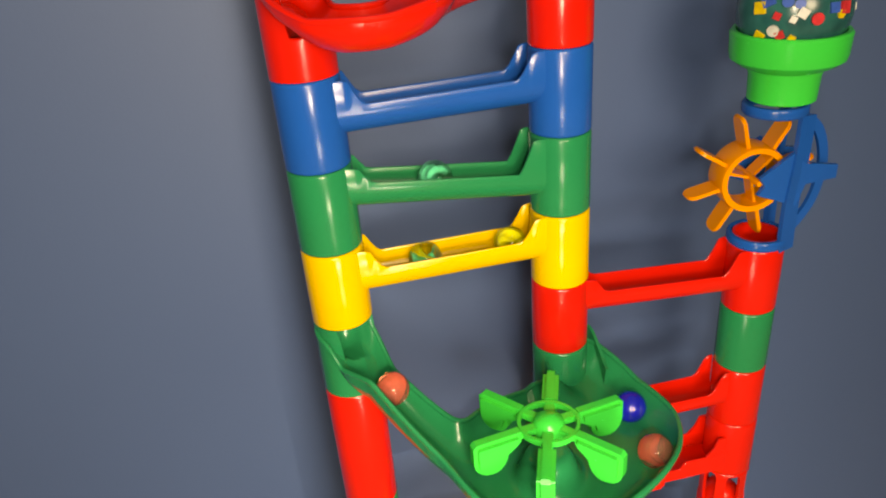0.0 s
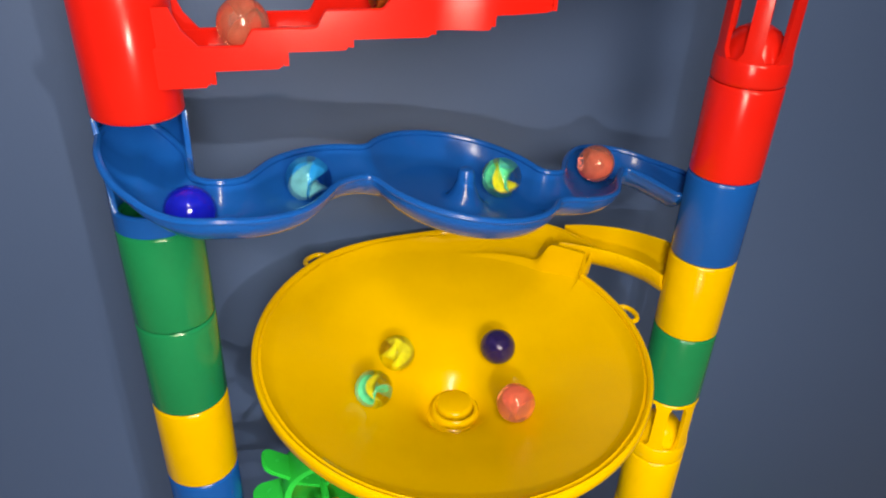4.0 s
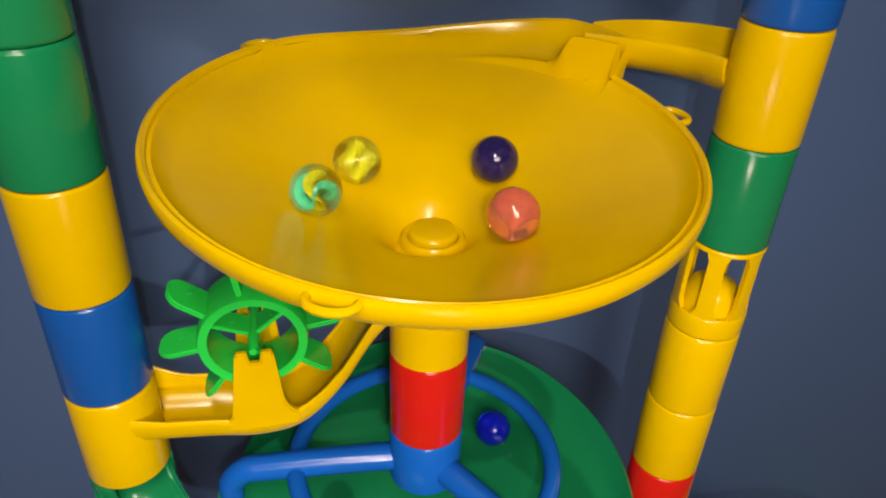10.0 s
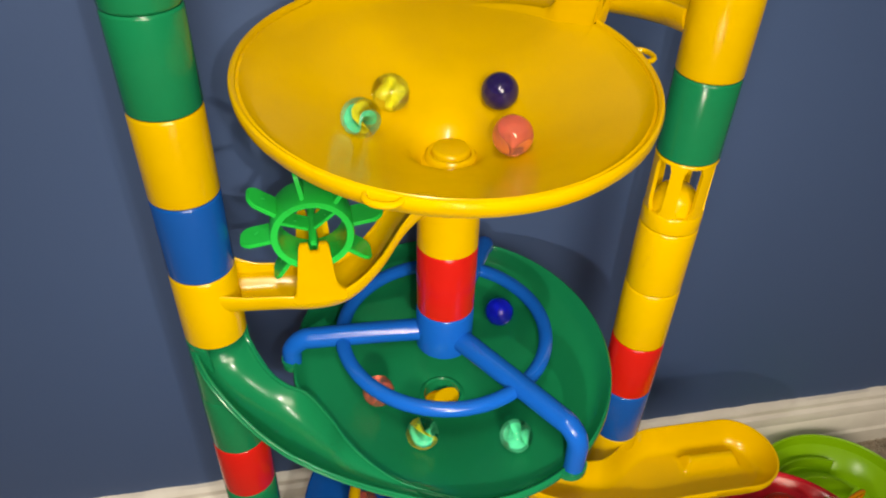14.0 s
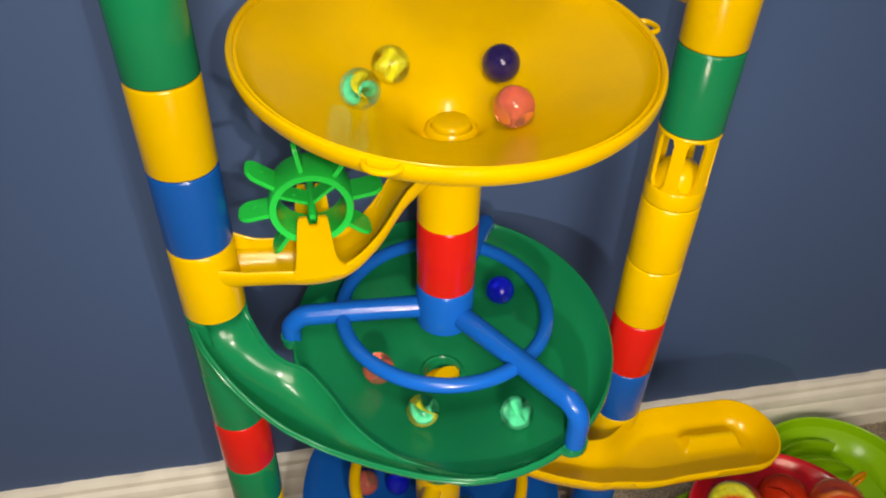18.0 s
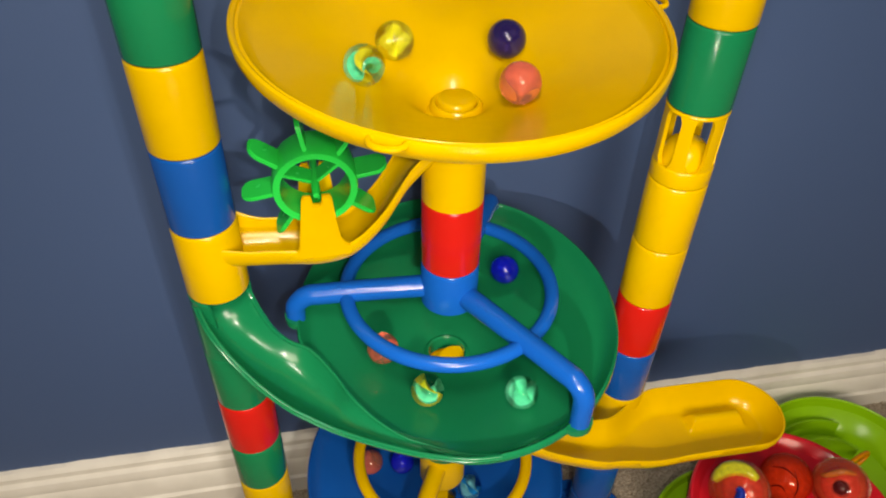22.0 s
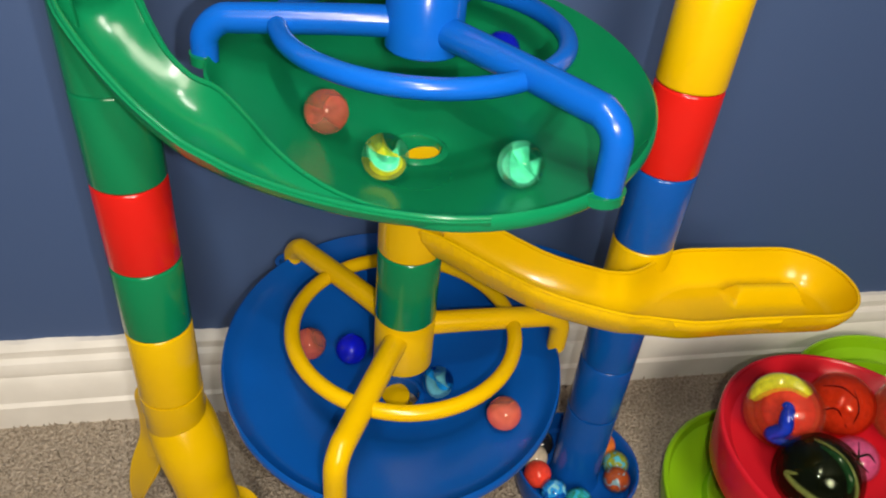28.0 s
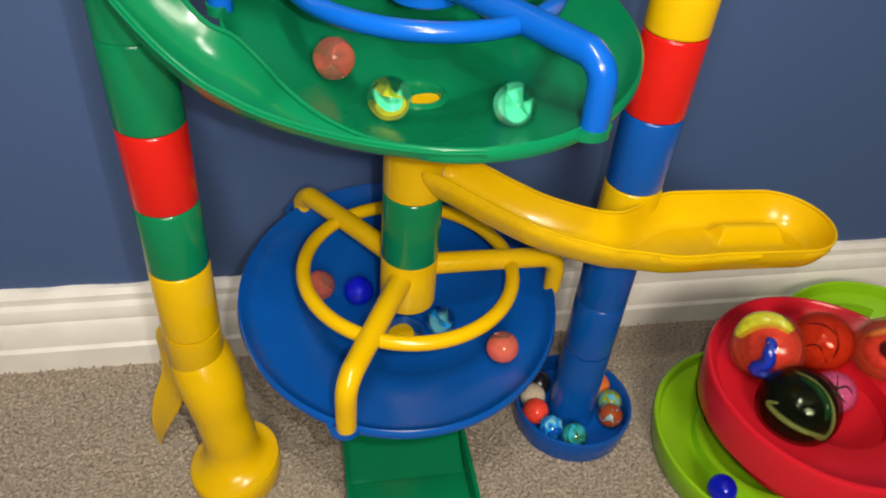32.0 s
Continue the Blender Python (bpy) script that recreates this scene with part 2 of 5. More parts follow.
def tray(bm, far, height, bounds, step=0.0016, thick=0.0022, rim=0.0016):
    """A moulded sheet over the plan where far(x, y) < 0, at height(x, y, depth inside), with a rounded rim."""
    x0, y0, x1, y1 = bounds
    nx, ny = int((x1 - x0) / step) + 2, int((y1 - y0) / step) + 2
    xs = x0 + step * np.arange(nx)
    ys = y0 + step * np.arange(ny)
    gx, gy = np.meshgrid(xs, ys, indexing="ij")
    d = far(gx, gy)
    ins = d < 0.45 * step
    cell = ins[:-1, :-1] & ins[1:, :-1] & ins[1:, 1:] & ins[:-1, 1:]
    used = np.zeros_like(ins)
    inner = np.zeros(ins.shape, int)
    for a, b in ((0, 0), (1, 0), (1, 1), (0, 1)):
        used[a:nx - 1 + a, b:ny - 1 + b] |= cell
        inner[a:nx - 1 + a, b:ny - 1 + b] += cell
    edge = used & (inner < 4)
    px, py = gx.copy(), gy.copy()
    for _ in range(3):
        e = 1e-5
        dd = far(px, py)
        ax, ay = (far(px + e, py) - dd) / e, (far(px, py + e) - dd) / e
        n2 = ax * ax + ay * ay + 1e-9
        px = np.where(edge, px - dd * ax / n2, px)
        py = np.where(edge, py - dd * ay / n2, py)
    dd = np.where(edge, 0.0, far(px, py))
    z = height(px, py, np.maximum(-dd, 0))
    top, low = {}, {}
    hx = (height(px + 1e-4, py, np.maximum(-far(px + 1e-4, py), 0)) - z) / 1e-4
    hy = (height(px, py + 1e-4, np.maximum(-far(px, py + 1e-4), 0)) - z) / 1e-4
    hx, hy = np.clip(hx, -3, 3), np.clip(hy, -3, 3)
    ln = np.sqrt(hx * hx + hy * hy + 1)
    for i, j in zip(*np.nonzero(used)):
        top[i, j] = bm.verts.new((px[i, j], py[i, j], z[i, j]))
        k = 0.25 if edge[i, j] else 1.0
        low[i, j] = bm.verts.new((px[i, j] + k * thick * hx[i, j] / ln[i, j], py[i, j] + k * thick * hy[i, j] / ln[i, j], z[i, j] - thick / ln[i, j] * (1 if not edge[i, j] else 1)))
    border = {}
    for i, j in zip(*np.nonzero(cell)):
        q = ((i, j), (i + 1, j), (i + 1, j + 1), (i, j + 1))
        bm.faces.new([top[v] for v in q])
        bm.faces.new([low[v] for v in q[::-1]])
        for a, b in zip(q, q[1:] + q[:1]):
            if edge[a] and edge[b]:
                border.setdefault(frozenset((a, b)), []).append((a, b))
    nxt = {}
    for pair in border.values():
        if len(pair) == 1:
            a, b = pair[0]
            bm.faces.new((top[b], top[a], low[a], low[b]))
            nxt[a] = b
    while nxt:
        a = next(iter(nxt))
        loop = [a]
        while loop[-1] in nxt:
            loop.append(nxt.pop(loop[-1]))
        line = [top[v].co.copy() for v in loop]
        if loop[-1] != loop[0] or len(loop) < 8:
            if rim and len(line) > 2:
                sweep(bm, line, disc(rim, 8))
            continue
        for _ in range(3):
            m = len(line) - 1
            line = [(line[(k - 1) % m] + 2 * line[k % m] + line[(k + 1) % m]) / 4 for k in range(m)]
            line.append(line[0].copy())
        for v, co in zip(loop[:-1], line[:-1]):
            low[v].co += co - top[v].co
            top[v].co = co
        if rim:
            sweep(bm, line + line[1:2], disc(rim, 8), cap=False)
    return bm


def seg_dist(x, y, pts):
    """Distance from a line through plan points."""
    out = np.full(np.shape(x), 9.0)
    for (ax, ay), (bx, by) in zip(pts, pts[1:]):
        dx, dy = bx - ax, by - ay
        t = np.clip(((x - ax) * dx + (y - ay) * dy) / (dx * dx + dy * dy + 1e-12), 0, 1)
        out = np.minimum(out, np.hypot(x - ax - t * dx, y - ay - t * dy))
    return out


def soft_min(a, b, k):
    h = np.clip(0.5 + 0.5 * (b - a) / k, 0, 1)
    return b + (a - b) * h - k * h * (1 - h)


# ---- the grid of the tower: three columns, joints one tube apart ----
XL, XC, XR, PITCH, Z0, RT = -0.1385, 0.0, 0.1385, 0.0489, 0.5242, 0.018


def zk(k):
    return Z0 + PITCH * k


# ---- setting ----
WY = 0.1120
bm = bmesh.new()
box(bm, (5.0, 0.12, 2.5), (0.3, WY + 0.06, 1.25))
tagged(part("wall_north", bm, WALL, smooth=False), "matt dark blue painted bedroom wall", "wall", kind="structure")
for name, size, at in (("wall_south", (5.0, 0.12, 2.5), (0.3, -3.0, 1.25)), ("wall_west", (0.12, 3.05, 2.5), (-2.26, -1.419, 1.25)), ("wall_east", (0.12, 3.05, 2.5), (2.86, -1.419, 1.25))):
    bm = bmesh.new()
    box(bm, size, at)
    tagged(part(name, bm, WALL, smooth=False), "plain dark blue painted room wall", "wall", kind="structure")
bm = bmesh.new()
box(bm, (5.2, 3.4, 0.1), (0.3, -1.4, 2.55))
tagged(part("ceiling", bm, PLASTER, smooth=False), "plain white painted ceiling", "ceiling", kind="structure")
bm = bmesh.new()
box(bm, (5.2, 3.4, 0.1), (0.3, -1.4, -0.05))
tagged(part("floor", bm, CARPET, smooth=False), "beige grey short-pile carpet floor", "carpet", kind="structure")
# pile of the carpet where the camera comes near
rng = np.random.default_rng(4)
n = 52000
tx, ty = rng.uniform(-0.42, 0.62, n), rng.uniform(-0.30, WY - 0.018, n)
th, tw = rng.uniform(0.0016, 0.0044, n), rng.uniform(0.0009, 0.0018, n)
la, lr = rng.uniform(0, 2 * np.pi, n), rng.uniform(0, 0.0018, n)
verts = np.zeros((n, 5, 3))
for k in range(4):
    ang = la + k * np.pi / 2
    verts[:, k] = np.stack([tx + tw * np.cos(ang), ty + tw * np.sin(ang), np.full(n, -0.0004)], 1)
verts[:, 4] = np.stack([tx + lr * np.cos(la), ty + lr * np.sin(la), th], 1)
faces = np.array([[0, 1, 4], [1, 2, 4], [2, 3, 4], [3, 0, 4]])[None] + 5 * np.arange(n)[:, None, None]
pile = bpy.data.meshes.new("carpet_pile")
pile.from_pydata(verts.reshape(-1, 3).tolist(), [], faces.reshape(-1, 3).tolist())
pile.materials.append(CARPET)
pile.shade_smooth()
tagged(new("carpet_pile", pile), "short beige grey carpet tufts", "carpet", kind="stuff")
# baseboard: a moulded profile along the wall
bm = bmesh.new()
prof = [(0.0, 0.0), (0.018, 0.0), (0.018, 0.0215), (0.0155, 0.0245), (0.0155, 0.044), (0.0125, 0.0485), (0.0135, 0.0525), (0.0110, 0.060), (0.0070, 0.0625), (0.0073, 0.069), (0.004, 0.0735), (0.0, 0.0748)]
rng = np.random.default_rng(8)
wob = np.convolve(rng.normal(0, 0.0011, 420), np.ones(4) / 4, "same")
xs = [-2.19] + [-0.8 + 1.7 * k / 416 for k in range(417)] + [2.79]
rows = [[bm.verts.new((x, WY - p, z + (wob[i] if z > 0.0735 else 0))) for p, z in prof] for i, x in enumerate(xs)]
for ra, rb in zip(rows, rows[1:]):
    for i in range(len(prof) - 1):
        bm.faces.new((ra[i], ra[i + 1], rb[i + 1], rb[i]))
bmesh.ops.recalc_face_normals(bm, faces=bm.faces)
tagged(part("baseboard", bm, WHITE), "white gloss moulded wooden baseboard", "baseboard", kind="structure")


# ---- tubes ----
def smooth_plan(points):
    return [(p.x, p.y) for p in curve([(x, y, 0) for x, y in points], 6)]


def tube_bm(z0, z1, r=RT, wall=0.0022, at=(0, 0), bm=None):
    bm = bm or bmesh.new()
    b = 0.0009
    lathe(bm, [(r - b, z0 + 0.0002), (r - 0.0002, z0 + b), (r, z0 + 2 * b), (r, z1 - 2 * b), (r - 0.0003, z1 - b), (r - b, z1 - 0.0002),
               (r - wall, z1 - 0.0002), (r - wall, z0 + 0.0002)], 56, at)
    return bm


def open_tube_bm(z0, z1, at, facing, gap=78, r=RT, wall=0.0022, foot=0.006):
    """A tube whose side is scooped out towards facing, down to a foot ring."""
    bm = bmesh.new()
    n = 96
    rows = []
    for i in range(n):
        deg = 360 * i / n
        off = abs((deg - facing + 180) % 360 - 180)
        u = min(1, max(0, (gap - off) / 16))
        top = z1 - 0.0002 - (z1 - z0 - foot) * u * u * (3 - 2 * u)
        a = radians(deg)
        c, q = math.cos(a), math.sin(a)
        rows.append([bm.verts.new((at[0] + rr * c, at[1] + rr * q, z)) for rr, z in ((r, z0 + 0.0004), (r, top - 0.001), (r - 0.0008, top), (r - wall + 0.0004, top), (r - wall, top - 0.0006), (r - wall, z0 + 0.0004))])
    for p, q in zip(rows, rows[1:] + rows[:1]):
        for k in range(6):
            bm.faces.new((p[k], q[k], q[(k + 1) % 6], p[(k + 1) % 6]))
    bmesh.ops.recalc_face_normals(bm, faces=bm.faces)
    return bm


NAMES = {"red": RED, "blue": BLUE, "green": GREEN, "yellow": YELLOW}


def collar_bm(z, at=(0, 0)):
    bm = bmesh.new()
    return lathe(bm, [(RT - 0.0024, z - 0.002), (RT - 0.0024, z + 0.006), (RT - 0.004, z + 0.006), (RT - 0.004, z - 0.002)], 40, at)


def sleeve(mat, base, z0, z1, at=(0, 0), name="sleeve"):
    """One tube of a piece, with its collar."""
    ob = part(name, tube_bm(z0, z1, at=at), mat, base)
    part("collar", collar_bm(z1, at), mat, ob)
    return ob


def tube(colour, x, za, zb):
    base = empty("connector_tube", x, 0, za)
    part("sleeve", tube_bm(0, zb - za), NAMES[colour], base)
    part("collar", collar_bm(zb - za), NAMES[colour], base)
    tall = "tall" if zb - za > 0.07 else "short"
    return tagged(base, f"{tall} glossy {colour} plastic marble run tube", "tube", "stacked tower tubes")


for colour, x, ka, kb in (("red", XL, 5, 7), ("green", XL, 4, 5), ("yellow", XL, -1, 0), ("blue", XL, -2, -1),
                          ("green", XL, -5, -4), ("red", XL, -6, -5), ("green", XL, -6.93, -6), ("yellow", XL, -8, -6.93),
                          ("red", XC, 11, 12), ("green", XR, 6, 7), ("red", XR, 2, 3), ("green", XR, -1, 0), ("yellow", XR, -3, -2), ("yellow", XR, -4, -3),
                          ("red", XR, -5, -4), ("blue", XR, -6, -5), ("blue", XR, -9, -8),
                          ("red", XC, -3, -2), ("green", XC, -7, -6)):
    tube(colour, x, zk(ka), zk(kb))
tube("green", XL, zk(1), zk(2))
tube("green", XL, zk(0), zk(1))


def window_tube(colour, x, k):
    """A tube whose upper part is a cage of six posts round a domed seat."""
    base = empty("window_tube", x, 0, zk(k))
    mat = NAMES[colour]
    part("sleeve", tube_bm(0, 0.0125), mat, base)
    part("rim", tube_bm(PITCH - 0.0028, PITCH), mat, base)
    for i in range(6):
        a = radians(-129 + 60 * i)
        bm = bmesh.new()
        ring = []
        for z, half in ((0.0110, 0.40), (0.0135, 0.32), (0.0165, 0.23), (PITCH - 0.006, 0.21), (PITCH - 0.002, 0.30)):
            row = []
            for r in (RT - 0.0003, RT - 0.0028):
                for da in (-half, 0.0, half) if r > RT - 0.001 else (half, 0.0, -half):
                    row.append(bm.verts.new((r * math.cos(a + da), r * math.sin(a + da), z)))
            ring.append(row)
        for low, high in zip(ring, ring[1:]):
            for u in range(6):
                v = (u + 1) % 6
                bm.faces.new((low[u], low[v], high[v], high[u]))
        bm.faces.new(ring[0][::-1])
        bm.faces.new(ring[-1])
        bmesh.ops.recalc_face_normals(bm, faces=bm.faces)
        part("post", bm, mat, base)
    bm = bmesh.new()
    lathe(bm, [(0.0001, 0.0270), (0.005, 0.0264), (0.0095, 0.0240), (0.0125, 0.0200), (0.0138, 0.0150), (RT - 0.0025, 0.0110), (RT - 0.0025, 0.009), (0.0001, 0.009)], 32, closed=False)
    part("seat", bm, mat, base)
    return tagged(base, f"{colour} plastic marble tube with slotted windows", "tube", "stacked tower tubes")


window_tube("red", XR, 3)
window_tube("yellow", XR, -2)


# ---- straight chutes between two columns ----
def trough_bm(path, w, walls, t=0.0018, n=10, front=None):
    """A gutter along the path (its axis), with its two side walls as high as walls says."""
    bm = bmesh.new()
    path = [Vector(p) for p in path]
    rings = []
    for i, p in enumerate(path):
        d = path[min(i + 1, len(path) - 1)] - path[max(i - 1, 0)]
        d.z = 0 if Vector((d.x, d.y)).length > 1e-5 else d.z
        d.normalize()
        side = d.cross(Vector((0, 0, 1))).normalized()
        h = walls[i]
        f = front[i] if front else h
        out = [(-w, h)] + [(-w * math.cos(math.pi * k / n), -w * math.sin(math.pi * k / n)) for k in range(n + 1)] + [(w, f)]
        q = w - t
        inn = [(q, f)] + [(q * math.cos(math.pi * k / n), -q * math.sin(math.pi * k / n)) for k in range(n + 1)] + [(-q, h)]
        top = [(w - 0.3 * t, f + 0.5 * t), (q + 0.3 * t, f + 0.5 * t)]
        topl = [(-q - 0.3 * t, h + 0.5 * t), (-w + 0.3 * t, h + 0.5 * t)]
        rings.append([bm.verts.new(p + side * s + Vector((0, 0, u))) for s, u in out + top + inn + topl])
    m = len(rings[0])
    for a, b in zip(rings, rings[1:]):
        for i in range(m):
            j = (i + 1) % m
            bm.faces.new((a[i], a[j], b[j], b[i]))
    bm.faces.new(rings[0])
    bm.faces.new(rings[-1][::-1])
    bmesh.ops.recalc_face_normals(bm, faces=bm.faces)
    return bm


def chute(colour, xa, xb, k, low_a, low_b, high_a, high_b, tubes=True):
    """A gutter from the column at xa to the one at xb; low: its bottom below the joint, high: how far its end walls reach up."""
    base = empty("chute", (xa + xb) / 2, 0, zk(k))
    mat = NAMES[colour]
    dx = (xb - xa) / 2
    if tubes:
        sleeve(mat, base, 0, PITCH, (-dx, 0))
        sleeve(mat, base, 0, PITCH, (dx, 0))
    w = 0.0125
    n = 40
    pts, walls = [], []
    for i in range(n + 1):
        s = i / n
        x = -dx + RT - 0.0065 + (2 * dx - 2 * RT + 0.013) * s
        z = PITCH - low_a + w + (low_b - low_a) * -s
        fa, fb = max(0, 1 - (x + dx - RT) / 0.013), max(0, 1 - (dx - RT - x) / 0.013)
        up = max(0.0035, high_a * min(1, fa * 1.15) ** 1.3, high_b * min(1, fb * 1.15) ** 1.3)
        pts.append((x, 0, z))
        walls.append(up)
    part("trough", trough_bm(pts, w, walls), mat, base)
    return tagged(base, f"{colour} plastic gutter chute joining two tower columns", "chute", "straight chutes")


chute("blue", XL, XC, 10, 0.033, 0.031, 0.017, 0.017)
chute("green", XL, XC, 9, 0.026, 0.0385, 0.012, 0.024)
chute("yellow", XL, XC, 8, 0.032, 0.031, 0.016, 0.017)
chute("red", XC, XR, 7, 0.0265, 0.034, 0.013, 0.020)


# ---- drop funnel under the spinner, fed from the right column ----
def drop_funnel():
    base = empty("drop_funnel", XR, 0, zk(5))
    part("sleeve", tube_bm(0, PITCH), RED, base)
    part("collar", collar_bm(PITCH), RED, base)
    x = XC - XR
    bm = bmesh.new()
    lathe(bm, [(0.0185, 0.046), (0.0185, 0.004), (0.0205, 0.002), (0.0205, -0.001), (0.0185, -0.004), (0.0165, -0.014), (0.0125, -0.023), (0.0095, -0.028), (0.0098, -0.031), (0.008, -0.033),
               (0.0078, -0.0565), (0.0064, -0.0565), (0.0064, -0.031), (0.011, -0.022), (0.0155, -0.010), (0.0165, 0.046)], 48, (x, 0))
    part("cone", bm, RED, base)
    n = 36
    pts, walls = [], []
    for i in range(n + 1):
        px = x + 0.016 + (-x - 0.016 - 0.015) * i / n
        f = max(0, 1 - (-RT - px) / 0.013)
        pts.append((px, 0, PITCH - 0.034 + 0.0125))
        walls.append(max(0.0035, 0.02 * min(1, f * 1.15) ** 1.3))
    part("trough", trough_bm(pts, 0.0125, walls), RED, base)
    return tagged(base, "red plastic drop funnel on a side gutter", "chute")


drop_funnel()


# ---- staircase chute ----
def stair_chute():
    base = empty("stair_chute", 0, 0, zk(3))
    sleeve(RED, base, 0, PITCH, (XL, 0))
    sleeve(RED, base, PITCH, 2 * PITCH, (XR, 0))
    # treads from the low end up; the wide middle one catches what falls from the funnel
    steps = [(-0.1235, -0.094, 0.0), (-0.094, -0.0663, 0.006), (-0.0663, -0.041, 0.0123), (-0.041, -0.008, 0.0163), (-0.008, 0.0162, 0.0190), (0.0162, 0.0415, 0.0249), (0.0415, 0.067, 0.0311), (0.067, 0.0925, 0.0370), (0.0925, 0.139, 0.0428)]
    # the underside climbs ahead of the walls' tops
    lead = 0.0150
    z0, wall, t = 0.0160, 0.0125, 0.002

    def level(x, blend):
        h = steps[0][2]
        for p, q in zip(steps, steps[1:]):
            u = min(1, max(0, (x - q[0] + blend) / (2 * blend)))
            h += (q[2] - p[2]) * u * u * (3 - 2 * u)
        return h

    def half(x):
        u = max(0, 1 - abs(x - 0.005) / 0.028)
        return 0.0145 + 0.0035 * u * u * (3 - 2 * u)

    n = 200
    for side in (-1, 1):
        bm = bmesh.new()
        rows = []
        for i in range(n + 1):
            x = -0.1300 + 0.260 * i / n
            top, low = z0 + wall + level(x, 0.0022), z0 - 0.003 + level(x + lead, 0.0016)
            y = side * half(x)
            rows.append([bm.verts.new(v) for v in ((x, y, low), (x, y, top - 0.0006), (x, y - side * t * 0.3, top), (x, y - side * t * 0.7, top), (x, y - side * t, top - 0.0006), (x, y - side * t, low))])
        for p, q in zip(rows, rows[1:]):
            for k in range(6):
                bm.faces.new((p[k], p[(k + 1) % 6], q[(k + 1) % 6], q[k]))
        bm.faces.new(rows[0])
        bm.faces.new(rows[-1][::-1])
        bmesh.ops.recalc_face_normals(bm, faces=bm.faces)
        part("side_wall", bm, RED, base)
    for i, (x0, x1, h) in enumerate(steps):
        x0, x1 = max(-0.1235, x0 - lead), min(0.1235, x1 - lead)
        w = half((x0 + x1) / 2) - t + 0.0004
        bm = bmesh.new()
        box(bm, (x1 - x0 + 0.001, 2 * w, 0.003), ((x0 + x1) / 2, 0, z0 + h - 0.0013), 0.0006)
        if i + 1 < len(steps):
            rise = steps[i + 1][2] - h
            box(bm, (0.0018, 2 * w, rise + 0.002), (x1 + 0.0012, 0, z0 + h + rise / 2 - 0.0014))
        part("step", bm, RED, base)
    for x, z, s in ((XL + RT - 0.002, z0 + 0.009, 1), (XR - RT + 0.002, z0 + 0.0525, -1)):
        for y in (-0.0135, 0.0135):
            bm = bmesh.new()
            vs = [bm.verts.new((x + dx * s, y + dy, z + dz)) for dy in (-0.0008, 0.0008) for dx, dz in ((-0.004, -0.006), (0.012, -0.006), (0.012, 0.002), (0.010, 0.004), (0.005, 0.010), (0.002, 0.018), (-0.004, 0.018))]
            for i in range(7):
                bm.faces.new((vs[i], vs[(i + 1) % 7], vs[7 + (i + 1) % 7], vs[7 + i]))
            bm.faces.new(vs[:7])
            bm.faces.new(vs[7:][::-1])
            bmesh.ops.recalc_face_normals(bm, faces=bm.faces)
            part("guard", bm, RED, base)
    return tagged(base, "red plastic staircase chute with stepped treads", "chute")


stair_chute()


# ---- spinner tray ----
def spinner_tray():
    base = empty("spinner_tray", 0, 0, 0)
    part("sleeve", open_tube_bm(zk(7), zk(8), (XL, 0), -48, gap=60, foot=0.010), GREEN, base)
    sleeve(GREEN, base, zk(6), zk(7), (XC, 0))
    spur = smooth_plan([(-0.1385, -0.004), (-0.127, -0.021), (-0.104, -0.046), (-0.075, -0.078)])
    back = smooth_plan([(0.022, -0.066), (0.019, -0.036), (0.006, -0.010)])

    def far(x, y):
        d = np.hypot(x + 0.038, y + 0.081) - 0.0545
        d = soft_min(d, np.hypot(x + 0.001, y + 0.070) - 0.0455, 0.02)
        d = soft_min(d, seg_dist(x, y, spur) - 0.0168 - 0.0022 * np.clip((x + 0.135) / 0.03, 0, 1), 0.012)
        d = soft_min(d, seg_dist(x, y, back) - 0.019, 0.012)
        # the tray ends inside the two columns' tubes
        return np.maximum(d, -y - 9) * 1.0

    def height(x, y, s):
        a = np.clip((-0.075 - x) / 0.055, 0, 1)
        b = np.clip((y + 0.035) / 0.03, 0, 1) * (x > -0.03)
        rim = 0.850 + 0.045 * a ** 1.6 + 0.010 * b + 0.019 * np.clip((0.026 - np.hypot(x - XL, y)) / 0.010, 0, 1)
        deep = 0.016 + 0.006 * a
        r = np.hypot(x + 0.038, y + 0.083)
        cone = 0.019 / (1 + np.exp(np.clip((r - 0.0165) / 0.0016, -30, 30)))
        return rim - deep * (1 - (1 - np.clip(s / 0.0145, 0, 1)) ** 2.2) + cone

    bm = bmesh.new()
    tray(bm, far, height, (-0.165, -0.145, 0.055, 0.03))
    part("dish", bm, GREEN, base)
    bm = bmesh.new()
    lathe(bm, [(0.0001, 0.868), (0.003, 0.868), (0.0035, 0.845), (0.0001, 0.845)], 20, (-0.038, -0.083), closed=False)
    part("pin", bm, GREEN, base)
    bm = bmesh.new()
    for y, x in ((0.0, 0.0245),):
        sweep(bm, curve([(x - 0.001, -0.024, 0.848), (x, -0.012, 0.851), (x - 0.001, 0.002, 0.861), (x - 0.002, 0.008, 0.863)], 5), [(-0.001, -0.012), (0.001, -0.012), (0.001, 0.006), (-0.001, 0.006)])
    part("guard", bm, GREEN, base)
    return tagged(base, "dark green plastic spinner tray with curved entry chute", "tray")


spinner_tray()


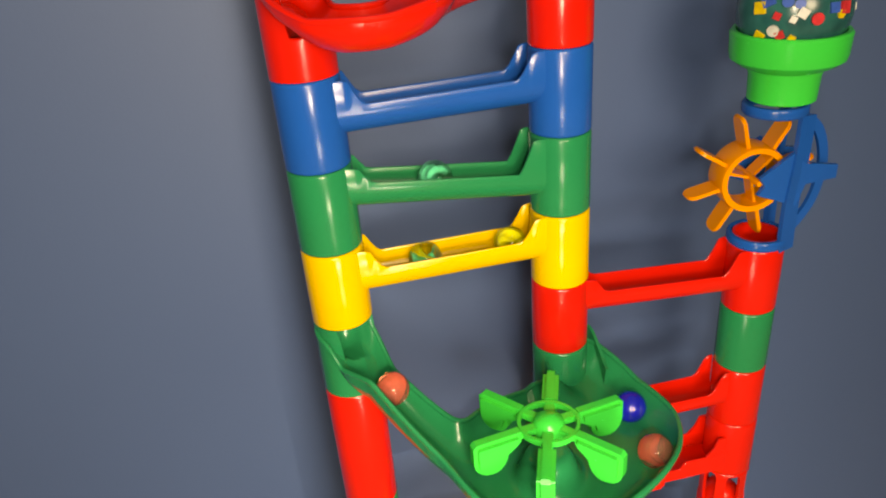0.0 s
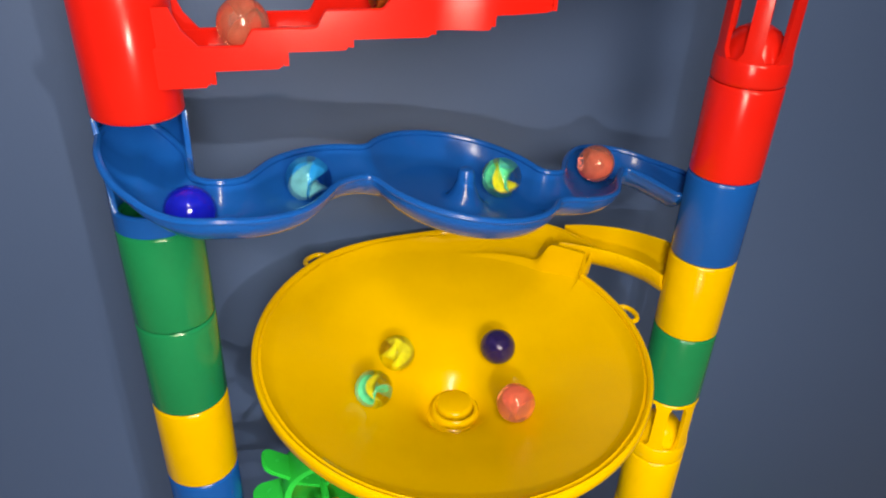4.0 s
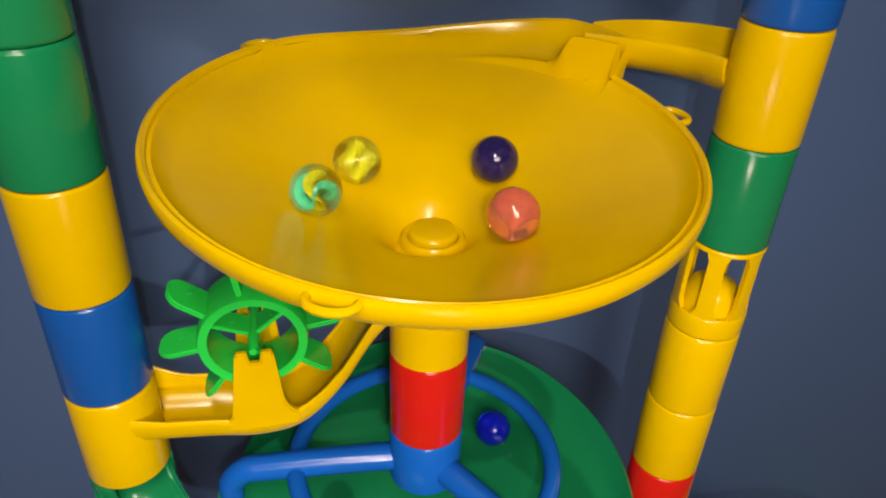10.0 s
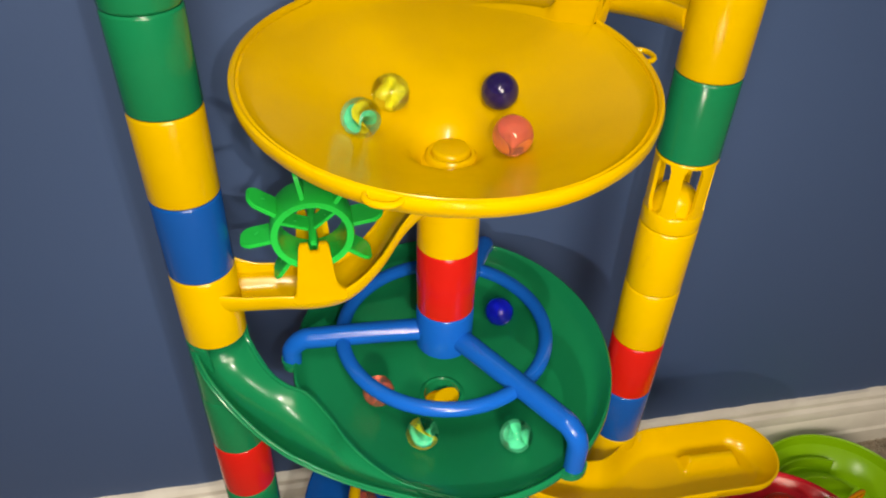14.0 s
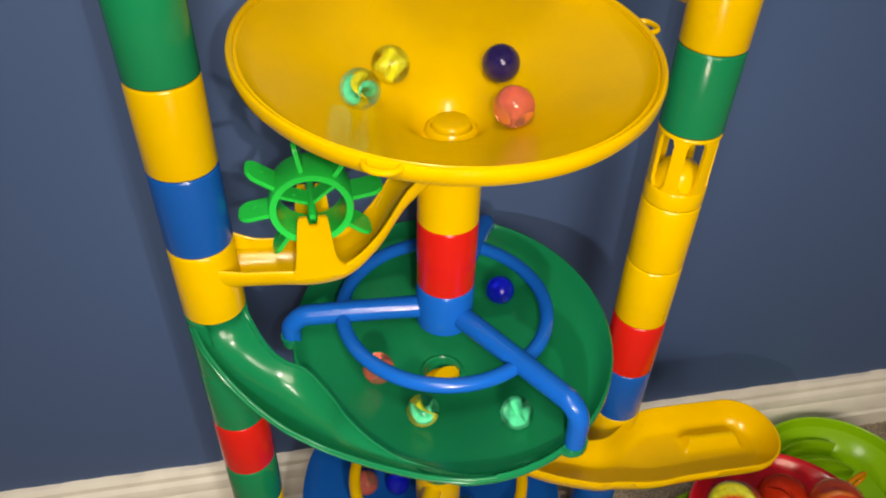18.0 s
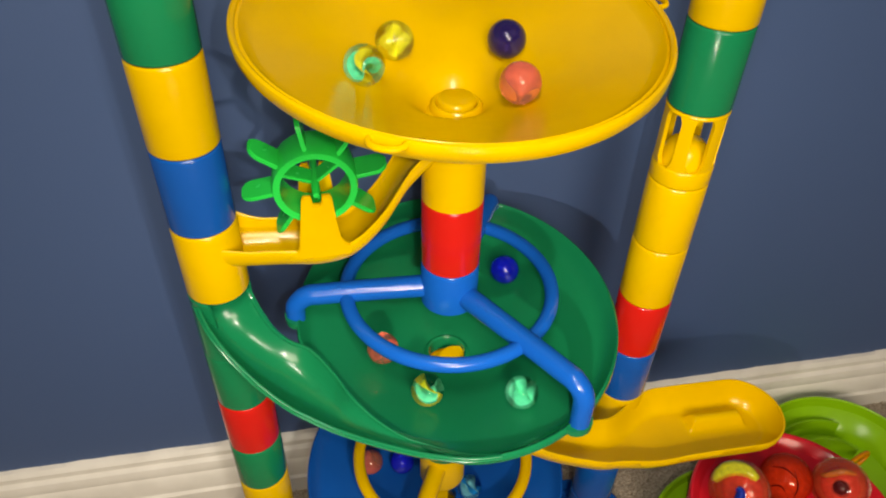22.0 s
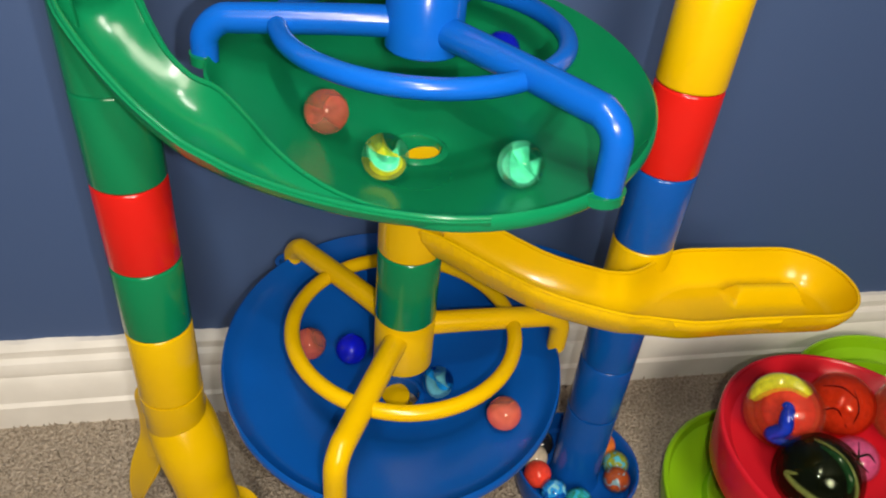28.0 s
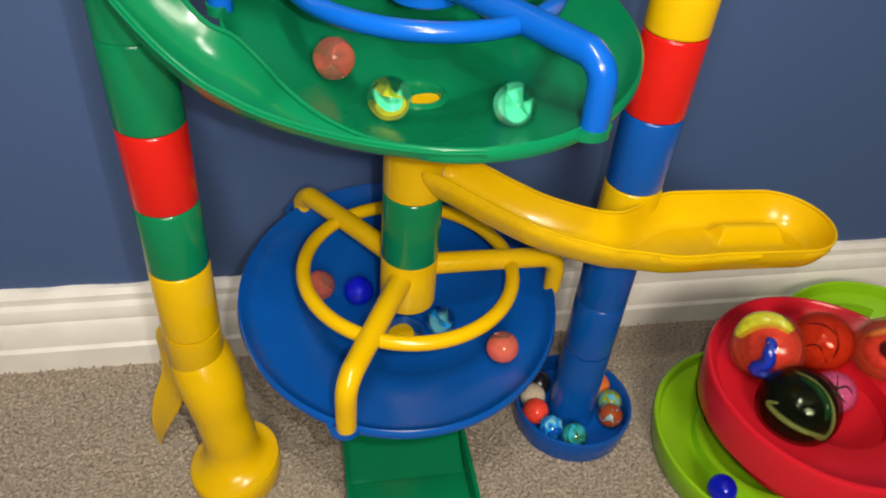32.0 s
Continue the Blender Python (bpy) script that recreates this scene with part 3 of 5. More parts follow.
def paddle_bm(length, wide, thick, cut=0.3):
    """A flat paddle along +x with rounded far corners."""
    bm = bmesh.new()
    c = wide * cut
    pts = [(0, -wide / 2)] + [(length - c + c * math.sin(a), -wide / 2 + c - c * math.cos(a)) for a in [i * math.pi / 10 for i in range(6)]]
    pts += [(x, -y) for x, y in pts[::-1]]
    lo = [bm.verts.new((x, y, -thick / 2)) for x, y in pts]
    hi = [bm.verts.new((x, y, thick / 2)) for x, y in pts]
    n = len(pts)
    for i in range(n):
        bm.faces.new((lo[i], lo[(i + 1) % n], hi[(i + 1) % n], hi[i]))
    bm.faces.new(lo[::-1])
    bm.faces.new(hi)
    bmesh.ops.recalc_face_normals(bm, faces=bm.faces)
    es = [e for e in bm.edges if abs(e.verts[0].co.z - e.verts[1].co.z) < 1e-6]
    bmesh.ops.bevel(bm, geom=es, offset=thick * 0.35, segments=2, affect="EDGES")
    return bm


def lobe_bm(length, thick):
    """A thick paddle along +x, square above and round below."""
    bm = bmesh.new()
    pts = [(0, 0.011), (length - 0.002, 0.011), (length, 0.009)]
    pts += [(length / 2 + 0.004 + (length / 2 - 0.004) * math.cos(a), -0.002 - 0.0105 * math.sin(a)) for a in [math.pi * k / 10 for k in range(11)]] + [(0, 0.004)]
    lo = [bm.verts.new((x, z, -thick / 2)) for x, z in pts]
    hi = [bm.verts.new((x, z, thick / 2)) for x, z in pts]
    n = len(pts)
    for i in range(n):
        bm.faces.new((lo[i], lo[(i + 1) % n], hi[(i + 1) % n], hi[i]))
    bm.faces.new(lo[::-1])
    bm.faces.new(hi)
    bmesh.ops.recalc_face_normals(bm, faces=bm.faces)
    es = [e for e in bm.edges if abs(e.verts[0].co.z - e.verts[1].co.z) < 1e-6]
    bmesh.ops.bevel(bm, geom=es, offset=thick * 0.25, segments=2, affect="EDGES")
    return bm


def spinner():
    base = empty("spinner", -0.038, -0.083, 0.866, 8)
    bm = bmesh.new()
    lathe(bm, [(0.0001, 0.0135), (0.004, 0.0132), (0.008, 0.0105), (0.0095, 0.006), (0.0095, 0.002), (0.006, 0.002), (0.0001, 0.002)], 32, closed=False)
    part("hub", bm, LIME, base)
    bm = bmesh.new()
    lathe(bm, [(0.0175, 0.006), (0.0175, 0.0095), (0.0155, 0.0095), (0.0155, 0.006)], 48)
    part("ring", bm, LIME, base)
    for i in range(6):
        a = 60 * i
        bm = lobe_bm(0.0285, 0.0095)
        ob = part("paddle", bm, LIME, base)
        ob.matrix_local = pose(0, 0, 0, 0, 0, a) @ pose(0.018, 0, -0.001, 90, 0, 0)
        bm = bmesh.new()
        box(bm, (0.012, 0.006, 0.004), (0.0135, 0, 0.007), 0.0006)
        arm = part("spoke", bm, LIME, base)
        arm.matrix_local = pose(0, 0, 0, 0, 0, a)
    return tagged(base, "bright green plastic spinner with six paddles", "spinner")


spinner()


# ---- winding trays ----
def winding_tray():
    base = empty("winding_tray", 0, 0, 0)
    part("sleeve", open_tube_bm(zk(2), zk(3), (XL, 0), -82, gap=82, foot=0.010), BLUE, base)
    sleeve(BLUE, base, zk(1), zk(2), (XR, 0))
    left = smooth_plan([(-0.1385, -0.003), (-0.1345, -0.024), (-0.112, -0.0365), (-0.090, -0.0275), (-0.074, -0.002), (-0.054, 0.0125), (-0.03, 0.0135)])
    right = smooth_plan([(0.03, 0.010), (0.052, 0.008), (0.070, 0.015), (0.082, 0.036), (0.096, 0.0520), (0.114, 0.0515), (0.128, 0.032), (0.136, 0.014)])

    def far(x, y):
        d = np.hypot(x - 0.001, y - 0.0125) - 0.0475
        d = soft_min(d, seg_dist(x, y, left) - 0.0158, 0.006)
        d = soft_min(d, seg_dist(x, y, right) - 0.0148, 0.006)
        return np.maximum(d, -(np.hypot(x - XR, y) - RT + 0.001))

    def height(x, y, s):
        rim = 0.627 - 0.185 * np.clip(x, -0.11, 0.13) + 0.02 * (y - 0.004)
        up = np.clip((-0.020 - y - 0.0) / 0.02, -1, 1)
        lift = np.clip((-0.120 - x) / 0.02, 0, 1) * np.clip((y + 0.050) / 0.03, 0, 1)
        rim = rim + 0.016 * lift
        r = np.hypot(x - 0.002, y - 0.010)
        bowl_in = np.clip(1 - r / 0.05, 0, 1)
        deep = 0.012 - 0.0008 * np.clip((-0.05 - x) / 0.03, 0, 1)
        peg = 0.020 * np.exp(-(r / 0.0062) ** 2)
        return rim - deep * (1 - (1 - np.clip(s / 0.013, 0, 1)) ** 2.0) - 0.004 * bowl_in + peg

    bm = bmesh.new()
    tray(bm, far, height, (-0.165, -0.07, 0.155, 0.078))
    part("dish", bm, BLUE, base)
    bm = bmesh.new()
    lathe(bm, [(0.0001, 0.6305), (0.003, 0.630), (0.0042, 0.628), (0.0042, 0.616), (0.0001, 0.616)], 24, (0.002, 0.010), closed=False)
    part("peg", bm, BLUE, base)
    return tagged(base, "blue plastic winding tray with a round middle bowl", "tray")


winding_tray()


def half_tray():
    base = empty("winding_tray", 0, 0, 0)
    part("sleeve", open_tube_bm(zk(11), zk(12) + 0.01, (XL, 0), -60, gap=60, foot=0.022), RED, base)
    line = smooth_plan([(-0.1385, -0.003), (-0.1345, -0.027), (-0.112, -0.0425), (-0.088, -0.036), (-0.072, -0.011), (-0.052, 0.004), (-0.03, 0.006), (-0.016, 0.002)])

    def far(x, y):
        d = seg_dist(x, y, line) - 0.0168
        return np.maximum(d, -(np.hypot(x - XC, y) - RT + 0.001))

    def height(x, y, s):
        lift = np.clip((-0.120 - x) / 0.02, 0, 1) * np.clip((y + 0.050) / 0.03, 0, 1)
        rim = 1.0965 + 0.15 * (x + 0.1) * (x > -0.1) + 0.016 * lift
        return rim - 0.014 * (1 - (1 - np.clip(s / 0.013, 0, 1)) ** 2.0)

    bm = bmesh.new()
    tray(bm, far, height, (-0.165, -0.07, 0.01, 0.035))
    part("dish", bm, RED, base)
    return tagged(base, "red plastic winding tray at the tower top", "tray")


half_tray()


# ---- the large funnel ----
FX, FY = -0.0030, -0.0015


def funnel_z(r, a):
    """Height of the funnel's inside at radius r and angle a."""
    s = np.clip((r - 0.013) / (0.1050 - 0.013), 0, 1.2)
    return 0.487 + 0.0370 * s ** 0.86 - 0.008 * np.exp(-((r - 0.008) / 0.010) ** 2)


def funnel():
    base = empty("funnel_bowl", FX, FY, 0)
    step_at = 26.0

    def ease(u):
        u = min(1, max(0, u))
        return u * u * (3 - 2 * u)

    def sag(a):
        """The funnel leans forward: its back stands higher."""
        return 0.0095 + 0.0089 * math.cos(radians(a - 106))

    def rim_r(a):
        return 0.1030 + (0.0150 * math.exp(-((a - 42) / 22) ** 2) if a > step_at else 0)

    def rim_z(a):
        low = 0.5265 + sag(a)
        run = 0.5525 - 0.00022 * max(0, a - 45)
        return low + (run - low) * ease((125 - a) / 60) if step_at < a < 125 else low

    def edge_r(a):
        """Where the run-in ledge along the back begins."""
        if a < step_at or a > 128:
            return 0.0945 + 0.0055 * math.exp(-(max(0, step_at - a) / 12) ** 2) * (a < step_at)
        if a < 40:
            return 0.1030 - 0.0075 * (a - step_at) / 14
        return 0.0955 - 0.0035 * math.sin(math.pi * (a - 40) / 88) + 0.004 * ease((a - 100) / 28) - 0.001 * ease((a - 80) / 40)

    def inside(a, r):
        z = float(funnel_z(r, a)) + sag(a) * ((r - 0.0115) / 0.095) ** 1.5
        if step_at < a < 128:
            e = edge_r(a)
            floor = 0.5370 - 0.0085 * ease((a - 38) / 80)
            k = ease((r - e) / 0.0026)
            guard = (1 - ease((a - 37) / 7)) * (ease((r - e) / 0.0006) - ease((r - e - 0.0024) / 0.0008))
            z = z + (max(floor, z) - z) * k
            z += (0.5525 - z) * max(0, guard)
        return z

    angles = sorted([2.5 * j for j in range(144)] + [step_at - 0.3, step_at + 0.3, 38.7, 41.2])
    seg = len(angles)
    offs = (0.0, 0.0004, 0.0009, 0.0016, 0.0023, 0.0028, 0.0034)
    n = 30
    bm = bmesh.new()
    columns = []
    for deg in angles:
        a = radians(deg)
        dd = deg if deg < 300 else deg - 360
        R, Z, e = rim_r(dd), rim_z(dd), edge_r(dd)
        rs = [0.0115 + (e - 0.0002 - 0.0115) * (i / n) ** 0.85 for i in range(n + 1)] + [e + o for o in offs]
        last = e + offs[-1]
        out = R - 0.0030
        rs += [last + (out - last) * k / 4 for k in (1, 2, 3, 4)] if out > last else [last, last, last, last]
        col = []
        for r in rs:
            z = inside(dd, min(r, R - 0.003))
            rise = max(0, (r - (R - 0.010)) / 0.0075)
            z = max(z, z + (0.004 * rise * rise if dd < step_at or dd > 60 else 0.0015 * rise * rise))
            col.append((min(r, R - 0.003), min(z, Z - 0.001), 1))
        low = [(r + 0.001, z - 0.0026, 0) for r, z, _ in col if True]
        col += [(R - 0.0016, Z - 0.0022, 1), (R - 0.0012, Z - 0.0006, 1), (R + 0.0001, Z + 0.0004, 1), (R + 0.0014, Z - 0.0002, 1), (R + 0.0020, Z - 0.0016, 1), (R + 0.0014, Z - 0.006, 1), (R - 0.001, min(Z - 0.009, 0.524 + sag(dd)), 1)]
        col += low[::-1]
        columns.append([bm.verts.new((r * math.cos(a), r * math.sin(a), z)) for r, z, _ in col])
    m = len(columns[0])
    for p, q in zip(columns, columns[1:] + columns[:1]):
        for j in range(m):
            k = (j + 1) % m
            bm.faces.new((p[j], q[j], q[k], p[k]))
    bmesh.ops.recalc_face_normals(bm, faces=bm.faces)
    part("dish", bm, YELLOW, base)
    # spout, which is also the tube over the next column piece
    bm = bmesh.new()
    lathe(bm, [(0.0108, 0.4866), (0.0114, 0.4872), (0.0125, 0.4872), (0.0138, 0.4855), (0.0140, 0.483), (RT, 0.480), (RT, zk(-2) + 0.0005), (RT - 0.0022, zk(-2) + 0.0005), (RT - 0.0022, 0.476), (0.0108, 0.480)], 48, (-FX, -FY))
    part("spout", bm, YELLOW, base)
    bm = bmesh.new()
    lathe(bm, [(0.0001, 0.4878), (0.0085, 0.4874), (0.0100, 0.4868), (0.0108, 0.4855), (0.0110, 0.481), (0.0001, 0.481)], 32, (-FX + 0.001, -FY + 0.0045), closed=False)
    part("plug", bm, YELLOW, base)
    for deg in (4, 127, 245):
        a = radians(deg)
        r0, z0 = rim_r(deg) + 0.001, rim_z(deg) - 0.0015
        pts = []
        for k in range(9):
            u = math.pi * k / 8
            side, outw = 0.0075 * math.cos(u), 0.0062 * math.sin(u) ** 0.75
            pts.append(((r0 + outw) * math.cos(a) - side * math.sin(a), (r0 + outw) * math.sin(a) + side * math.cos(a), z0))
        bm = bmesh.new()
        sweep(bm, pts, disc(0.0015, 8))
        part("loop", bm, YELLOW, base)
    # run-in channel from the right column
    line = curve([(XR - FX - 0.006, 0.010 - FY, 0.5525), (0.1270 - FX, 0.030 - FY, 0.5512), (0.1150 - FX, 0.0475 - FY, 0.5502), (0.1000 - FX, 0.0605 - FY, 0.5495), (0.0860 - FX, 0.0690 - FY, 0.5492)], 8)
    part("trough", trough_bm(line, 0.0132, [0.0028] * len(line), front=[0.0085 - 0.0067 * (i / (len(line) - 1)) ** 2 for i in range(len(line))]), YELLOW, base)
    inlet = part("sleeve", tube_bm(zk(0), zk(1), at=(XR - FX, -FY)), YELLOW, base)
    part("collar", collar_bm(zk(1), (XR - FX, -FY)), YELLOW, inlet)
    return tagged(base, "large yellow plastic marble funnel with rim loops", "funnel")


funnel()


# ---- water wheel chute ----
def wheel_chute():
    base = empty("wheel_chute", 0, 0, 0)
    sleeve(YELLOW, base, zk(-3), zk(-2), (XL, 0))
    line = curve([(-0.1335, 0, 0.4115), (-0.10, 0, 0.4090), (-0.078, 0, 0.4065), (-0.059, 0, 0.4110), (-0.042, 0, 0.4285), (-0.0265, 0, 0.4545), (-0.013, 0, 0.4690)], 8)
    walls = [0.0012 + (0.013 * max(0, 1 - i / 6) ** 1.6) for i in range(len(line))]
    part("trough", trough_bm(line, 0.0160, walls, front=[0.0012 + 0.003 * max(0, 1 - i / 4) for i in range(len(line))]), YELLOW, base)
    for y in (-0.0153, 0.0153):
        bm = bmesh.new()
        shape = [(-0.0900, 0.4040), (-0.0610, 0.4050), (-0.0600, 0.4115), (-0.0635, 0.4140), (-0.0655, 0.4180), (-0.0665, 0.424), (-0.0685, 0.4445), (-0.0695, 0.4465), (-0.0735, 0.4465), (-0.0745, 0.441), (-0.0785, 0.441), (-0.0795, 0.4465), (-0.0835, 0.4465), (-0.0845, 0.4445), (-0.0870, 0.424), (-0.0885, 0.4125), (-0.0900, 0.4100)]
        a = [bm.verts.new((x, y - 0.0016, z)) for x, z in shape]
        b = [bm.verts.new((x, y + 0.0016, z)) for x, z in shape]
        m = len(shape)
        for i in range(m):
            bm.faces.new((a[i], a[(i + 1) % m], b[(i + 1) % m], b[i]))
        bm.faces.new(a)
        bm.faces.new(b[::-1])
        bmesh.ops.recalc_face_normals(bm, faces=bm.faces)
        es = [e for e in bm.edges if abs(e.verts[0].co.y - e.verts[1].co.y) < 1e-6]
        bmesh.ops.bevel(bm, geom=es, offset=0.0007, segments=2, affect="EDGES")
        part("bracket", bm, YELLOW, base)
    return tagged(base, "yellow plastic curved chute with water wheel bracket", "chute")


wheel_chute()


def water_wheel(name, mat, m, r_in, reach, wide, label, turn):
    """A wheel whose axle is the local z: two rings, spokes and eight paddles."""
    base = new(name)
    base.matrix_world = m
    bm = bmesh.new()
    h = wide / 2
    lathe(bm, [(r_in, -h), (r_in + 0.0016, -h - 0.0004), (r_in + 0.0022, -h + 0.002), (r_in + 0.0022, h - 0.002), (r_in + 0.0016, h + 0.0004), (r_in, h), (r_in - 0.002, h), (r_in - 0.002, -h)], 48)
    part("drum", bm, mat, base)
    bm = bmesh.new()
    lathe(bm, [(0.0001, -h - 0.006), (0.0016, -h - 0.006), (0.0022, -h - 0.003), (0.0022, h + 0.003), (0.0016, h + 0.006), (0.0001, h + 0.006)], 16, closed=False)
    part("axle", bm, mat, base)
    for i in range(3):
        bm = bmesh.new()
        box(bm, (r_in - 0.001, 0.0018, wide * 0.55), (r_in / 2, 0, 0), 0.0004)
        part("spoke", bm, mat, base).matrix_local = pose(0, 0, 0, 0, 0, turn + 30 + 120 * i)
    for i in range(8):
        ob = part("paddle", paddle_bm(reach - r_in, wide * 0.82, 0.0024, 0.36), mat, base)
        ob.matrix_local = pose(0, 0, 0, 0, 0, turn + 45 * i) @ pose(r_in + 0.0005, 0, 0, 90, 0, 0)
    return tagged(base, label, "water wheel")


water_wheel("water_wheel", LIME, pose(-0.0765, 0.0, 0.4475, 90, 0, 0), 0.0205, 0.0390, 0.022, "bright green plastic water wheel with eight paddles", 9)
water_wheel("water_wheel", ORANGE, pose(0.1255, 0.0, 0.9640, 90, 0, -6), 0.0195, 0.0410, 0.019, "orange plastic water wheel with eight paddles", 14)


# ---- wheel holder and lidded globe on the right column ----
def wheel_holder():
    base = empty("wheel_holder", XR, 0, 0)
    for z0, z1 in ((zk(8), zk(8) + 0.007), (1.0035, 1.0105)):
        part("ring", tube_bm(z0, z1, 0.0195, 0.003), BLUE, base)
    for pts, w in (([(0.0125, -0.0145, 1.004), (0.0105, -0.0165, 0.975), (0.0085, -0.0165, 0.945), (0.0105, -0.0150, 0.914)], 0.0060),
                   ([(0.016, 0.011, 1.002), (0.0165, 0.013, 0.975), (0.0165, 0.013, 0.945), (0.016, 0.011, 0.914)], 0.0042)):
        bm = bmesh.new()
        sweep(bm, curve(pts, 5), [(-w, -0.0015), (w, -0.0015), (w, 0.0015), (-w, 0.0015)], up=Vector((0.25, -1, 0)))
        part("strap", bm, BLUE, base)
    bm = bmesh.new()
    sweep(bm, curve([(0.019, 0.0, 1.000), (0.033, 0.0, 0.988), (0.040, 0.0, 0.965), (0.036, 0.0, 0.938), (0.019, 0.0, 0.914)], 6), [(-0.003, -0.0014), (0.003, -0.0014), (0.003, 0.0014), (-0.003, 0.0014)], up=Vector((0, 1, 0)))
    part("arc", bm, BLUE, base)
    for y in (-0.0165, 0.0165):
        bm = bmesh.new()
        shape = [(-0.0165, 0.9685), (0.005, 0.982), (0.014, 0.974), (0.037, 0.970), (0.037, 0.961), (0.016, 0.960), (0.011, 0.946), (-0.0165, 0.9575), (-0.0125, 0.9628)]
        a = [bm.verts.new((x, y - 0.0014, z)) for x, z in shape]
        b = [bm.verts.new((x, y + 0.0014, z)) for x, z in shape]
        m = len(shape)
        for i in range(m):
            bm.faces.new((a[i], a[(i + 1) % m], b[(i + 1) % m], b[i]))
        bm.faces.new(a)
        bm.faces.new(b[::-1])
        bmesh.ops.recalc_face_normals(bm, faces=bm.faces)
        part("bracket", bm, BLUE, base)
    return tagged(base, "blue plastic open holder for a water wheel", "holder")


wheel_holder()


def glass(name, colour, rough=0.02, ior=1.5, clear=1.0):
    m, nodes, links, bsdf = material(name)
    bsdf.inputs["Base Color"].default_value = (*colour, 1)
    bsdf.inputs["Transmission Weight"].default_value = clear
    bsdf.inputs["Roughness"].default_value = rough
    bsdf.inputs["IOR"].default_value = ior
    return m


def shell_glass(name, tint, bend=0.45):
    """Clear glass that lets light through to what is cast inside it."""
    m, nodes, links, bsdf = material(name)
    plain = nodes.new("ShaderNodeBsdfTransparent")
    plain.inputs[0].default_value = (*tint, 1)
    bent = nodes.new("ShaderNodeBsdfGlass")
    bent.inputs["Color"].default_value = (*tint, 1)
    bent.inputs["Roughness"].default_value = 0.02
    bent.inputs["IOR"].default_value = 1.45
    mix = nodes.new("ShaderNodeMixShader")
    mix.inputs[0].default_value = bend
    links.new(plain.outputs[0], mix.inputs[1])
    links.new(bent.outputs[0], mix.inputs[2])
    links.new(mix.outputs[0], nodes["Material Output"].inputs[0])
    return m


def solid(name, colour, rough=0.3):
    return noisy(name, [c * 0.8 for c in colour], [min(1, c * 1.1) for c in colour], 300, rough, 0.02)


TEAL = noisy("teal_printed_plastic", (0.006, 0.055, 0.06), (0.02, 0.14, 0.13), 60, 0.22, 0.05)


def globe():
    base = empty("globe_top", XR + 0.003, 0, 1.0095)
    bm = bmesh.new()
    lathe(bm, [(0.0180, 0.002), (0.0198, 0.003), (0.0205, 0.018), (0.0218, 0.0215), (0.0285, 0.0245), (0.0322, 0.0275), (0.0330, 0.031), (0.0334, 0.0425), (0.0322, 0.0440), (0.0300, 0.0440), (0.0295, 0.032), (0.0180, 0.022)], 64)
    part("cup", bm, LIME, base)
    bm = bmesh.new()
    bmesh.ops.create_uvsphere(bm, u_segments=48, v_segments=32, radius=0.0312, matrix=Matrix.Translation((0, 0, 0.055)))
    ball = part("ball", bm, TEAL, base, "teal ball with coloured paper shapes")
    random.seed(5)
    for i in range(16):
        bm = bmesh.new()
        a, e = radians(200 + 140 * random.random()), radians(-22 + 40 * random.random())
        n = Vector((math.cos(a) * math.cos(e), math.sin(a) * math.cos(e), math.sin(e)))
        u = n.orthogonal().normalized()
        v = n.cross(u)
        k = random.choice((4, 4, 6, 10))
        rr = 0.0024 + 0.0026 * random.random()
        turn = random.random() * 6
        lo = [bm.verts.new(n * 0.0311 + (u * math.cos(turn + 2 * math.pi * q / k) + v * math.sin(turn + 2 * math.pi * q / k)) * rr) for q in range(k)]
        hi = [bm.verts.new(w.co + n * 0.0012) for w in lo]
        for q in range(k):
            bm.faces.new((lo[q], lo[(q + 1) % k], hi[(q + 1) % k], hi[q]))
        bm.faces.new(hi)
        bmesh.ops.translate(bm, verts=bm.verts, vec=(0, 0, 0.055))
        bmesh.ops.recalc_face_normals(bm, faces=bm.faces)
        part("shape", bm, (PAPER_RED, PAPER_YELLOW, PAPER_WHITE, PAPER_BLUE)[i % 4], ball)
    return tagged(base, "teal confetti ball in a bright green cup", "globe")


PAPER_RED, PAPER_YELLOW, PAPER_WHITE, PAPER_BLUE = solid("red_paper", (0.55, 0.03, 0.04)), solid("yellow_paper", (0.7, 0.5, 0.02)), solid("white_paper", (0.6, 0.62, 0.6)), solid("blue_paper", (0.03, 0.10, 0.45))
globe()


# ---- bowls with guards ----
def dish_z(r, hole, radius, rim, deep):
    s = np.clip((r - hole) / (radius - hole), 0, 1)
    return rim - deep * (1 - 0.86 * s ** 1.05 - 0.14 * np.clip((s - 0.90) / 0.10, 0, 1) ** 2)


def lean(dx, dy, radius, tilt):
    """How much higher a leaning bowl stands at this place; its middle stays."""
    r = np.hypot(dx, dy)
    return (tilt[0] * dx + tilt[1] * dy) * np.clip(r / radius, 0, 1.1) ** 0.6


